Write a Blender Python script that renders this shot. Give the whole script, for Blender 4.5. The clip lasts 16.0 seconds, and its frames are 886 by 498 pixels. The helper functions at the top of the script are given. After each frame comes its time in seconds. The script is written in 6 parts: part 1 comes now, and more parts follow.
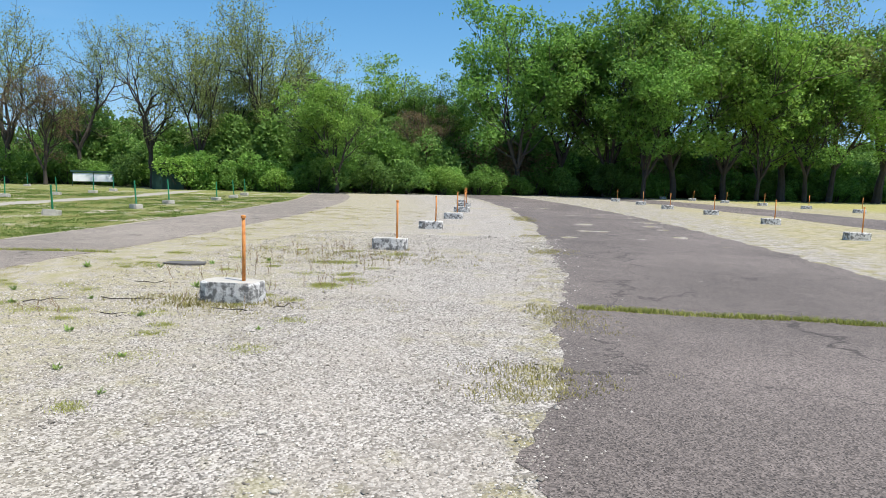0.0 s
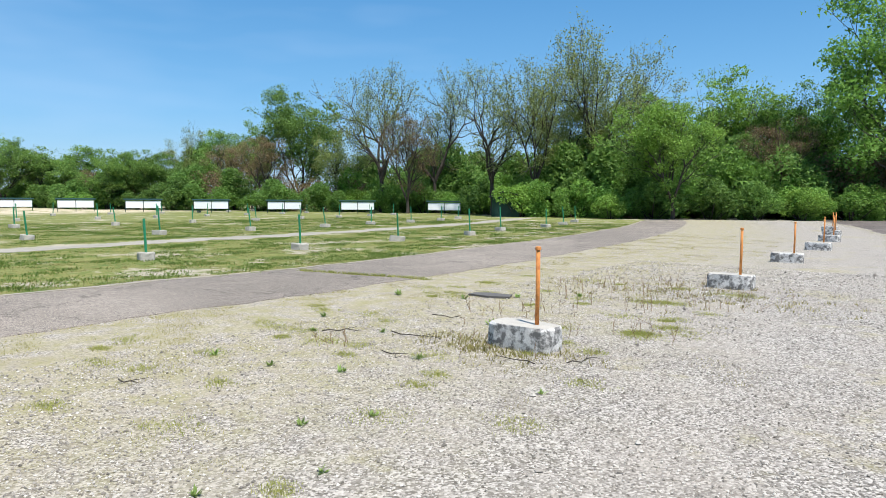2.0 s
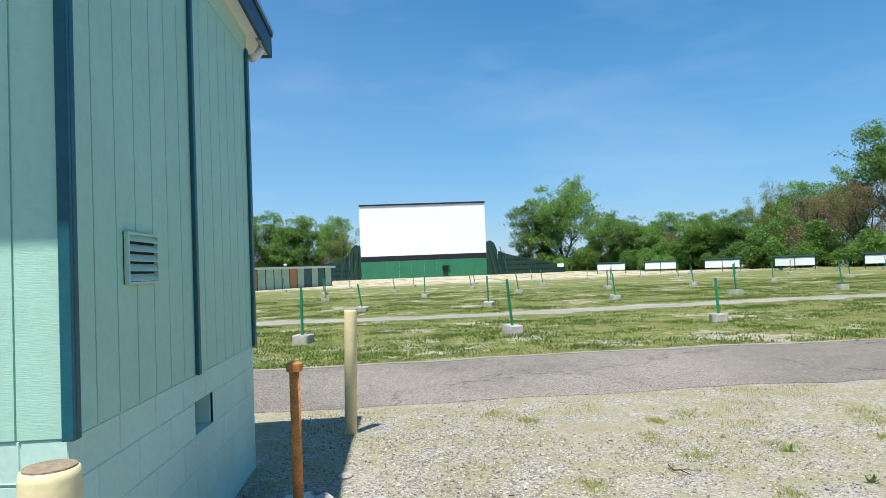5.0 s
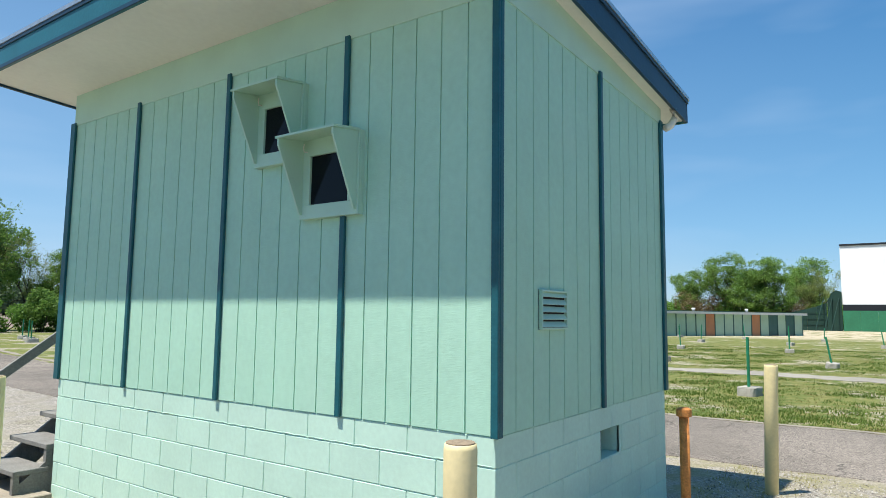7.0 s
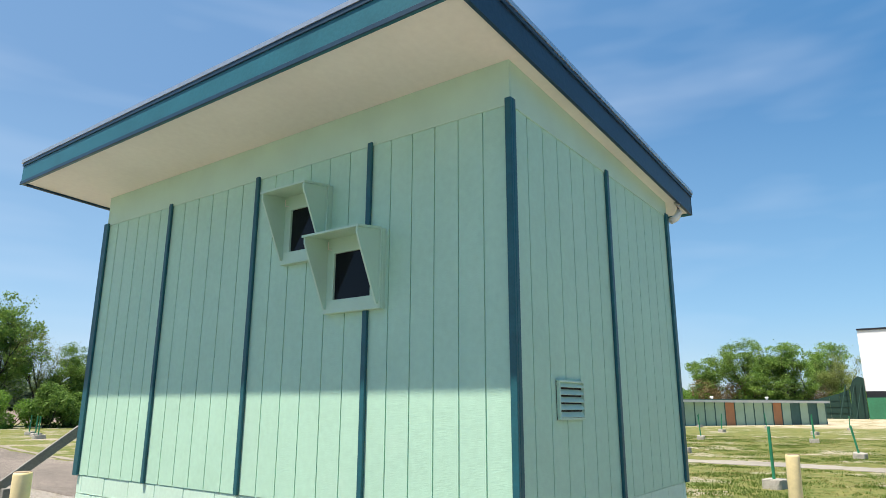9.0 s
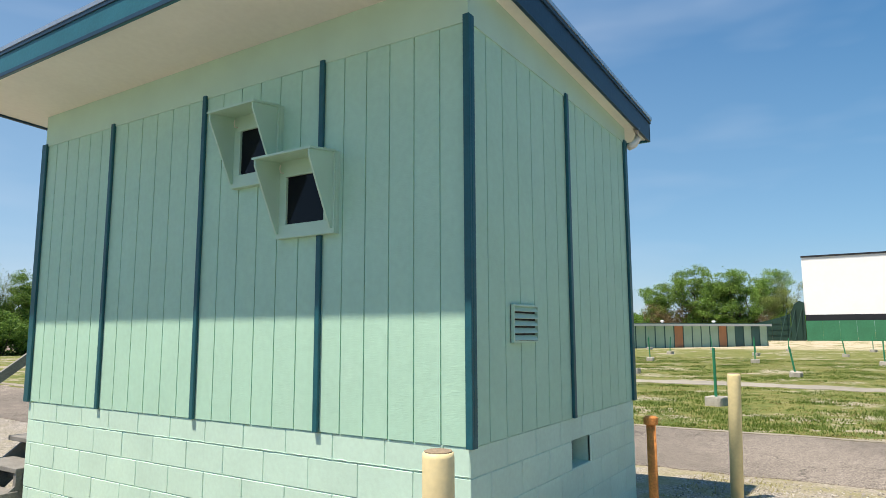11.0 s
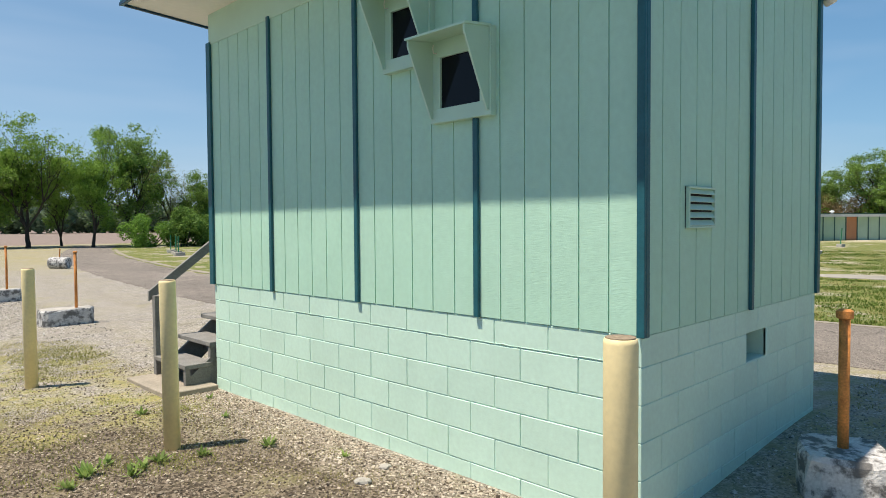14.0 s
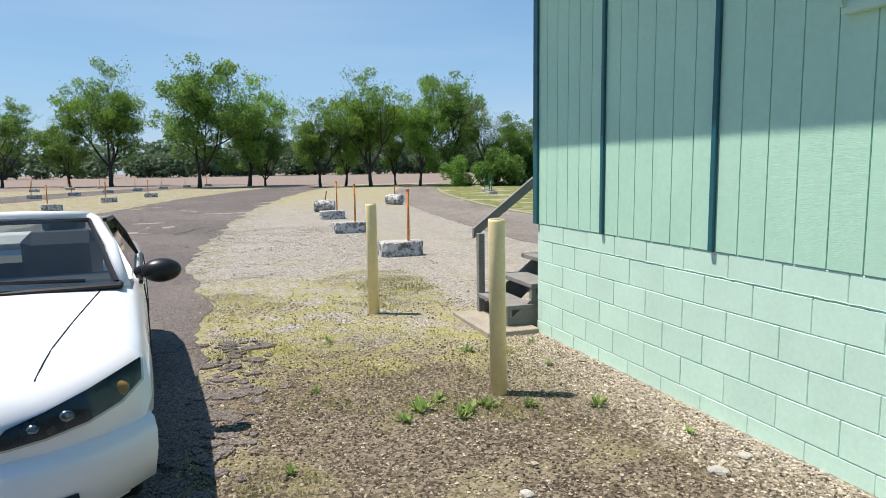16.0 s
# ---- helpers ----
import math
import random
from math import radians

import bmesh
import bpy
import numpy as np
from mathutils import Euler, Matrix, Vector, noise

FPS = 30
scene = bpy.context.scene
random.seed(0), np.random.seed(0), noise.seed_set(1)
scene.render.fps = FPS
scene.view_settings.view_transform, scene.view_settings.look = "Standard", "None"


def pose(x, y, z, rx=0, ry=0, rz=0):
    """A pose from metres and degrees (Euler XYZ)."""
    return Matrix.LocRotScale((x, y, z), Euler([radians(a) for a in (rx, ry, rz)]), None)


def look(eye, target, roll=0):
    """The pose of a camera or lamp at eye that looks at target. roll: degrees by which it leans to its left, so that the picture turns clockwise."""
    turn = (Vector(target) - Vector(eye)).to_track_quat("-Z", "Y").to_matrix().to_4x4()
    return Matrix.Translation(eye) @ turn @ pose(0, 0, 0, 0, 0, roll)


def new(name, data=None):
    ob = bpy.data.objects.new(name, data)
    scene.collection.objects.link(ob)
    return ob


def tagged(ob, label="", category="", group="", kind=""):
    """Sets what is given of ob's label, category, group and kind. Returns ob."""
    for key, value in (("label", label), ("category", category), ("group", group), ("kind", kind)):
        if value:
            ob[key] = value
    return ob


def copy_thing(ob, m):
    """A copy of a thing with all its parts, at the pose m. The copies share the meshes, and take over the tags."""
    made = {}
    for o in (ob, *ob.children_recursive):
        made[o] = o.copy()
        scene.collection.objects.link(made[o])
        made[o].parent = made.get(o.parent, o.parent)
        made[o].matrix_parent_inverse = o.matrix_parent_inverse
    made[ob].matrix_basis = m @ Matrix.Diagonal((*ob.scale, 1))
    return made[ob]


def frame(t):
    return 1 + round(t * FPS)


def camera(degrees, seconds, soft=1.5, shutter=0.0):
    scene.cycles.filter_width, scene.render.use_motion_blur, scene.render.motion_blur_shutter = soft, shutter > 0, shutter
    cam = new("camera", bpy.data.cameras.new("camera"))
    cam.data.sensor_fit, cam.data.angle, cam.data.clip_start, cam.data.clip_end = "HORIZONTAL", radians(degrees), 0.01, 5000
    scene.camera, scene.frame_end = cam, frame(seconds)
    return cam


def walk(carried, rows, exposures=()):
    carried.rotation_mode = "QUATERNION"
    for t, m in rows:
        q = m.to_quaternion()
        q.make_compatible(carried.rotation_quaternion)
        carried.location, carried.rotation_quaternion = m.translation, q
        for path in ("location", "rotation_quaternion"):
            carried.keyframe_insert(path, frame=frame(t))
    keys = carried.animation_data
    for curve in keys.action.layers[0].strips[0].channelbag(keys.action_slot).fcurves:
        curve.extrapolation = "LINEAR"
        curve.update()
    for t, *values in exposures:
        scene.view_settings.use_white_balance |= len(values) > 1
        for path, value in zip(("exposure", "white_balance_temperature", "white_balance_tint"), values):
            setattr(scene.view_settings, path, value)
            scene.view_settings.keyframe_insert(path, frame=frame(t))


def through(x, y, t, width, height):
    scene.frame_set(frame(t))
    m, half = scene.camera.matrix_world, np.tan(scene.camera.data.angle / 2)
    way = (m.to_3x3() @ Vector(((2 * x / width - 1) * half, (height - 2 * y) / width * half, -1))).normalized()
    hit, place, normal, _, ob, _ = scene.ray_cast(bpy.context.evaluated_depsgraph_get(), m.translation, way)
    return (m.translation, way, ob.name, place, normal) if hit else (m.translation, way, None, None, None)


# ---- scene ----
# seconds, stops, kelvin, tint
EXPOSURES = [(0.0, 0.48, 6200, 12), (1.0, 0.50, 6150, 12), (2.5, 0.50, 6150, 11), (3.5, 0.39, 6050, 10), (4.5, 0.39, 6050, 9), (5.2, 0.41, 6050, 9), (7.5, 0.43, 6450, 10), (8.2, 0.61, 6700, 12), (10.3, 0.50, 6950, 14), (12.5, 0.31, 7000, 14), (14.5, 0.30, 6750, 13), (16.0, 0.36, 6500, 13)]
cam = camera(68.4, 16.0, soft=0.6)
PATH = [  # seconds, eye, target, roll
    (0, (3.686, -1.201, 1.653), (3.359, 0.76, 1.44), 1.5),
    (0.5, (3.625, -0.755, 1.659), (3.11, 1.166, 1.444), 1.7),
    (1, (3.604, -0.283, 1.629), (2.833, 1.553, 1.435), 0.5),
    (1.5, (3.454, 0.285, 1.602), (2.376, 1.955, 1.376), 1.1),
    (2, (3.301, 0.532, 1.613), (2.064, 2.096, 1.464), 0.4),
    (2.5, (3.192, 0.802, 1.623), (1.718, 2.149, 1.51), -0.5),
    (3, (3.143, 0.931, 1.622), (1.498, 2.063, 1.5), 0.0),
    (3.5, (2.909, 1.191, 1.6), (1.147, 2.133, 1.514), 0.0),
    (4, (2.624, 1.227, 1.572), (0.725, 1.849, 1.489), -0.7),
    (4.5, (2.507, 1.248, 1.596), (0.544, 1.629, 1.581), -1.4),
    (5, (2.453, 1.215, 1.578), (0.458, 1.345, 1.638), -2.2),
    (5.2, (2.519, 1.245, 1.572), (0.526, 1.1, 1.662), -2.5),
    (7.3, (3.025, 1.783, 1.635), (1.433, 0.597, 1.879), 1.2),
    (7.5, (3.074, 1.796, 1.632), (1.5, 0.599, 1.929), 1.0),
    (8, (3.135, 1.808, 1.635), (1.553, 0.669, 2.083), 0.3),
    (8.2, (3.144, 1.808, 1.63), (1.573, 0.67, 2.114), 0.3),
    (10.3, (3.128, 1.807, 1.635), (1.539, 0.651, 2.007), 0.3),
    (10.5, (3.105, 1.805, 1.633), (1.484, 0.68, 1.958), 0.1),
    (11, (3.074, 1.8, 1.625), (1.404, 0.73, 1.879), -0.2),
    (11.5, (3.064, 1.786, 1.615), (1.393, 0.705, 1.81), -0.3),
    (12, (3.06, 1.773, 1.62), (1.435, 0.615, 1.756), -0.2),
    (12.5, (3.057, 1.732, 1.622), (1.481, 0.502, 1.664), -0.6),
    (13, (3.073, 1.703, 1.6), (1.494, 0.477, 1.624), -0.5),
    (13.5, (3.051, 1.692, 1.589), (1.543, 0.379, 1.589), -0.3),
    (14, (3.025, 1.602, 1.582), (1.609, 0.192, 1.512), -0.4),
    (14.5, (2.939, 1.475, 1.554), (1.708, -0.096, 1.425), -0.4),
    (15, (2.828, 1.361, 1.543), (1.82, -0.356, 1.348), 0.1),
    (15.5, (2.829, 1.22, 1.548), (2.006, -0.589, 1.322), 0.4),
    (16, (2.884, 0.949, 1.546), (2.242, -0.929, 1.303), -0.8),
]
walk(cam, [(t, look(eye, target, roll)) for t, eye, target, roll in PATH], EXPOSURES)

# ---- daylight ----
SUN = Vector((0.365, -0.155, 1.0)).normalized()  # towards the sun
elevation, azimuth = math.asin(SUN.z), math.atan2(SUN.x, SUN.y)
world = bpy.data.worlds.new("sky")
scene.world = world
world.use_nodes = True
wn, wl = world.node_tree.nodes, world.node_tree.links
sky = wn.new("ShaderNodeTexSky")
sky.sky_type, sky.sun_disc = "NISHITA", False
sky.sun_elevation, sky.sun_rotation = elevation, azimuth
sky.air_density, sky.dust_density, sky.ozone_density = 1.0, 0.25, 2.0
wc = wn.new("ShaderNodeTexCoord")
wm = wn.new("ShaderNodeMapping")
wm.inputs["Rotation"].default_value = (0.12, 0.05, 0.9)
wm.inputs["Scale"].default_value = (0.7, 1.6, 6.0)
wl.new(wc.outputs["Generated"], wm.inputs["Vector"])
wnoise = wn.new("ShaderNodeTexNoise")
wnoise.inputs["Scale"].default_value, wnoise.inputs["Detail"].default_value = 1.3, 3.5
wnoise.inputs["Roughness"].default_value = 0.62
wl.new(wm.outputs[0], wnoise.inputs["Vector"])
wr = wn.new("ShaderNodeValToRGB")
wr.color_ramp.elements[0].position, wr.color_ramp.elements[1].position = 0.48, 0.88
wl.new(wnoise.outputs[0], wr.inputs[0])
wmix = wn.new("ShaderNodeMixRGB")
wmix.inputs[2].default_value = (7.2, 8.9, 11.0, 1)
wf = wn.new("ShaderNodeMath")
wf.operation = "MULTIPLY"
wf.inputs[1].default_value = 0.34
wl.new(wr.outputs[0], wf.inputs[0])
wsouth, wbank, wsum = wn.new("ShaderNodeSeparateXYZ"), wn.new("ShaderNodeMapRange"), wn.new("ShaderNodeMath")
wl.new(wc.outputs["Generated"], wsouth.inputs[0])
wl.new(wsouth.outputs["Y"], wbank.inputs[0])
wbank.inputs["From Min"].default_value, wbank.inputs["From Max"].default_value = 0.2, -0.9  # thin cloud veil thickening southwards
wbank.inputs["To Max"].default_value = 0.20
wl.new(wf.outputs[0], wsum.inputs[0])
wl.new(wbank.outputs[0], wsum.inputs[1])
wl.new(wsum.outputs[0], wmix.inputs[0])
whue = wn.new("ShaderNodeHueSaturation")
whue.inputs["Saturation"].default_value, whue.inputs["Hue"].default_value = 1.30, 0.491
wl.new(sky.outputs[0], whue.inputs["Color"])
wveil = wn.new("ShaderNodeMixRGB")  # thin even spring haze
wveil.inputs[0].default_value = 0.5
wsep, wrise = wn.new("ShaderNodeSeparateXYZ"), wn.new("ShaderNodeValToRGB")
wl.new(wc.outputs["Generated"], wsep.inputs[0])
wl.new(wsep.outputs["Z"], wrise.inputs[0])
wrise.color_ramp.elements[0].color, wrise.color_ramp.elements[1].color = (5.2, 8.7, 12.4, 1), (0.9, 3.8, 8.6, 1)
wrise.color_ramp.elements[1].position = 0.42
wrise.color_ramp.elements.new(0.13).color = (3.3, 7.5, 12.3, 1)
wl.new(wrise.outputs[0], wveil.inputs[2])
wl.new(whue.outputs[0], wveil.inputs[1])
wl.new(wveil.outputs[0], wmix.inputs[1])
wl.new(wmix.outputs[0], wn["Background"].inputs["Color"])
wn["Background"].inputs["Strength"].default_value = 0.066
sun = new("sun", bpy.data.lights.new("sun", "SUN"))
sun.data.energy, sun.data.angle, sun.data.color = 5.2, radians(0.6), (1.0, 0.93, 0.81)
sun.matrix_world = look(SUN * 60, (0, 0, 0))


# ---- materials ----
def material(name, base, rough=0.7, metal=0.0, var=(), bump=0.0, bump_scale=40.0, alt=None, spec=0.4, coat=0.0, per_object=0.0):
    """A principled surface. var: (scale, strength) pairs of tonal variation in metres; alt: (colour, scale, low, high) stain."""
    m = bpy.data.materials.new(name)
    m.use_nodes = True
    n, l = m.node_tree.nodes, m.node_tree.links
    p = n["Principled BSDF"]
    p.inputs["Roughness"].default_value, p.inputs["Metallic"].default_value = rough, metal
    p.inputs["Specular IOR Level"].default_value = spec
    p.inputs["Coat Weight"].default_value = coat
    p.inputs["Coat Roughness"].default_value = 0.04
    geo = n.new("ShaderNodeNewGeometry")
    col = n.new("ShaderNodeRGB")
    col.outputs[0].default_value = (*base, 1)
    out = col.outputs[0]
    for scale, strength in var:
        t = n.new("ShaderNodeTexNoise")
        t.inputs["Scale"].default_value, t.inputs["Detail"].default_value = scale, 4.0
        l.new(geo.outputs["Position"], t.inputs["Vector"])
        r = n.new("ShaderNodeMapRange")
        r.inputs["From Min"].default_value, r.inputs["From Max"].default_value = 0.25, 0.75
        r.inputs["To Min"].default_value, r.inputs["To Max"].default_value = 1 - strength, 1 + strength
        l.new(t.outputs[0], r.inputs[0])
        mul = n.new("ShaderNodeVectorMath")
        mul.operation = "SCALE"
        l.new(out, mul.inputs[0])
        l.new(r.outputs[0], mul.inputs["Scale"])
        out = mul.outputs[0]
    if per_object:
        info = n.new("ShaderNodeObjectInfo")
        r = n.new("ShaderNodeMapRange")
        r.inputs["To Min"].default_value, r.inputs["To Max"].default_value = 1 - per_object, 1 + per_object
        l.new(info.outputs["Random"], r.inputs[0])
        mul = n.new("ShaderNodeVectorMath")
        mul.operation = "SCALE"
        l.new(out, mul.inputs[0])
        l.new(r.outputs[0], mul.inputs["Scale"])
        out = mul.outputs[0]
    if alt:
        colour, scale, low, high = alt
        t = n.new("ShaderNodeTexNoise")
        t.inputs["Scale"].default_value, t.inputs["Detail"].default_value = scale, 6.0
        t.inputs["Roughness"].default_value = 0.65
        l.new(geo.outputs["Position"], t.inputs["Vector"])
        r = n.new("ShaderNodeMapRange")
        r.inputs["From Min"].default_value, r.inputs["From Max"].default_value = low, high
        l.new(t.outputs[0], r.inputs[0])
        mix = n.new("ShaderNodeMixRGB")
        mix.inputs[2].default_value = (*colour, 1)
        l.new(r.outputs[0], mix.inputs[0])
        l.new(out, mix.inputs[1])
        out = mix.outputs[0]
    l.new(out, p.inputs["Base Color"])
    if bump:
        t = n.new("ShaderNodeTexNoise")
        t.inputs["Scale"].default_value, t.inputs["Detail"].default_value = bump_scale, 5.0
        l.new(geo.outputs["Position"], t.inputs["Vector"])
        b = n.new("ShaderNodeBump")
        b.inputs["Strength"].default_value, b.inputs["Distance"].default_value = bump, 0.01
        l.new(t.outputs[0], b.inputs["Height"])
        l.new(b.outputs[0], p.inputs["Normal"])
    return m


def leafy(name, base, tip, through=0.45):
    """Leaves or blades: varied by island, lit through."""
    m = bpy.data.materials.new(name)
    m.use_nodes = True
    n, l = m.node_tree.nodes, m.node_tree.links
    p = n["Principled BSDF"]
    p.inputs["Roughness"].default_value = 0.6
    p.inputs["Specular IOR Level"].default_value = 0.25
    geo = n.new("ShaderNodeNewGeometry")
    ob = n.new("ShaderNodeObjectInfo")
    mix = n.new("ShaderNodeMixRGB")
    mix.inputs[1].default_value, mix.inputs[2].default_value = (*base, 1), (*tip, 1)
    l.new(geo.outputs["Random Per Island"], mix.inputs[0])
    r = n.new("ShaderNodeMapRange")
    r.inputs["To Min"].default_value, r.inputs["To Max"].default_value = 0.78, 1.2
    l.new(ob.outputs["Random"], r.inputs[0])
    mul = n.new("ShaderNodeVectorMath")
    mul.operation = "SCALE"
    l.new(mix.outputs[0], mul.inputs[0])
    l.new(r.outputs[0], mul.inputs["Scale"])
    l.new(mul.outputs[0], p.inputs["Base Color"])
    tr = n.new("ShaderNodeBsdfTranslucent")
    l.new(mul.outputs[0], tr.inputs["Color"])
    sh = n.new("ShaderNodeMixShader")
    sh.inputs[0].default_value = through
    l.new(p.outputs[0], sh.inputs[1])
    l.new(tr.outputs[0], sh.inputs[2])
    l.new(sh.outputs[0], n["Material Output"].inputs["Surface"])
    return m


MINT = (0.43, 0.68, 0.535)
mint_block = material("mint_painted_block", (0.55, 0.76, 0.64), 0.55, var=((3.0, 0.05), (30.0, 0.05)), bump=0.09, bump_scale=55, per_object=0.03, alt=((0.46, 0.68, 0.53), 2.2, 0.62, 0.9))
mint_wood = material("mint_painted_siding", MINT, 0.5, var=((2.0, 0.04), (22.0, 0.04)), bump=0.25, bump_scale=90, alt=((0.49, 0.71, 0.58), 1.5, 0.55, 0.9))
mint_trim = material("mint_painted_board", (0.48, 0.69, 0.56), 0.5, var=((3.0, 0.05),), bump=0.1)
teal = material("dark_teal_paint", (0.012, 0.10, 0.125), 0.42, var=((8.0, 0.15), (60.0, 0.1)), bump=0.15, bump_scale=120)
fascia_teal = material("teal_fascia_paint", (0.018, 0.125, 0.165), 0.42, var=((3.0, 0.12), (40.0, 0.1)), bump=0.12, alt=((0.25, 0.36, 0.36), 6.0, 0.70, 0.78))
# navy of the edge strips; also paints shade onto the teal side fascias
fascia_navy_shade = material("navy_strip_and_shaded_fascia", (0.012, 0.045, 0.085), 0.45, var=((3.0, 0.15), (40.0, 0.12)), bump=0.15, alt=((0.40, 0.45, 0.46), 11.0, 0.72, 0.75))
roof_white = material("weathered_white_roof", (0.62, 0.64, 0.64), 0.6, var=((0.8, 0.08), (5.0, 0.06)))
soffit_white = material("white_soffit_paint", (0.80, 0.79, 0.74), 0.6, var=((1.5, 0.04), (20.0, 0.03)), bump=0.05)
roof_metal = material("pale_metal_edge", (0.55, 0.57, 0.58), 0.35, metal=0.8, var=((20.0, 0.1),))
# near-black colour standing in for unlit depth behind openings
interior_shade = material("painted_interior_shade", (0.012, 0.012, 0.014), 0.8, var=((5.0, 0.2),))
yellow = material("faded_yellow_paint", (0.80, 0.67, 0.37), 0.5, var=((4.0, 0.08), (40.0, 0.06)), bump=0.12, bump_scale=60, alt=((0.12, 0.07, 0.035), 26.0, 0.73, 0.77))
rust = material("rusted_steel", (0.58, 0.23, 0.06), 0.75, var=((10.0, 0.25), (80.0, 0.25)), bump=0.4, bump_scale=150, alt=((0.30, 0.085, 0.025), 14.0, 0.55, 0.75))
old_concrete = material("weathered_concrete", (0.56, 0.55, 0.53), 0.9, var=((6.0, 0.15), (60.0, 0.2)), bump=0.6, bump_scale=60, alt=((0.15, 0.146, 0.14), 9.0, 0.46, 0.58))
concrete_top = material("pale_concrete", (0.40, 0.378, 0.335), 0.9, var=((6.0, 0.15), (60.0, 0.15)), bump=0.5, bump_scale=70)
green_post = material("green_painted_steel", (0.02, 0.20, 0.10), 0.5, var=((10.0, 0.2),), bump=0.1)
wood_nodes, wood_links = mint_wood.node_tree.nodes, mint_wood.node_tree.links
grain_pos, grain_map, grain_tex, grain_bump = (wood_nodes.new("ShaderNode" + k) for k in ("NewGeometry", "Mapping", "TexNoise", "Bump"))
grain_map.inputs["Scale"].default_value = (16, 16, 280)
grain_tex.inputs["Scale"].default_value, grain_tex.inputs["Detail"].default_value = 1.0, 3.0
grain_bump.inputs["Strength"].default_value, grain_bump.inputs["Distance"].default_value = 0.28, 0.003
wood_links.new(grain_pos.outputs["Position"], grain_map.inputs["Vector"])
wood_links.new(grain_map.outputs[0], grain_tex.inputs["Vector"])
wood_links.new(grain_tex.outputs[0], grain_bump.inputs["Height"])
wood_links.new(grain_bump.outputs[0], wood_nodes["Principled BSDF"].inputs["Normal"])
screen_white = material("screen_white_panels", (0.84, 0.84, 0.86), 0.6, var=((0.3, 0.02), (2.0, 0.015)))
screen_green = material("dark_green_boards", (0.008, 0.038, 0.028), 0.6, var=((0.4, 0.2), (4.0, 0.12)))
screen_low = material("green_skirt_boards", (0.03, 0.17, 0.09), 0.6, var=((0.5, 0.12), (4.0, 0.1)))
black_edge = material("black_border_paint", (0.012, 0.014, 0.02), 0.5, var=((1.0, 0.2),))
grey_wood = material("grey_weathered_wood", (0.21, 0.205, 0.19), 0.8, var=((5.0, 0.2), (60.0, 0.2)), bump=0.4, bump_scale=90)
bark = material("grey_brown_bark", (0.055, 0.046, 0.038), 0.9, var=((1.5, 0.25), (12.0, 0.25)))
white_board = material("white_board_paint", (0.80, 0.82, 0.84), 0.6, var=((1.0, 0.04),))
tan_wall = material("tan_panel_paint", (0.44, 0.20, 0.10), 0.6, var=((1.0, 0.1),))
pale_green = material("sage_wall_paint", (0.33, 0.48, 0.38), 0.6, var=((1.0, 0.08),))

leaf_deep = leafy("deep_green_leaves", (0.095, 0.2, 0.034), (0.23, 0.41, 0.078))
leaf_bright = leafy("bright_spring_leaves", (0.13, 0.25, 0.035), (0.29, 0.46, 0.09))
leaf_olive = leafy("olive_budding_leaves", (0.16, 0.20, 0.055), (0.33, 0.40, 0.13))
leaf_west = leafy("shaded_green_leaves", (0.095, 0.185, 0.04), (0.25, 0.40, 0.09))
# far skyline leaves: the haze of distance is mixed into the colour
leaf_hazy = leafy("haze_tinted_leaves", (0.11, 0.165, 0.095), (0.18, 0.25, 0.14))
leaf_dark = leafy("dark_shrub_leaves", (0.08, 0.165, 0.035), (0.20, 0.34, 0.075), 0.45)
leaf_brown = leafy("reddish_brown_buds", (0.15, 0.11, 0.055), (0.30, 0.23, 0.12))
grass_green = leafy("green_grass_blades", (0.075, 0.145, 0.022), (0.19, 0.26, 0.05), 0.3)
grass_dry = leafy("dry_grass_blades", (0.20, 0.185, 0.06), (0.38, 0.34, 0.13), 0.25)
grass_olive = leafy("olive_seam_grass", (0.20, 0.23, 0.05), (0.36, 0.36, 0.11), 0.3)
weed_green = leafy("weed_leaves", (0.16, 0.25, 0.06), (0.30, 0.40, 0.12), 0.35)

ARC = (-170.0, 1.0)  # the lanes and ramps bend round a point in front of the screen


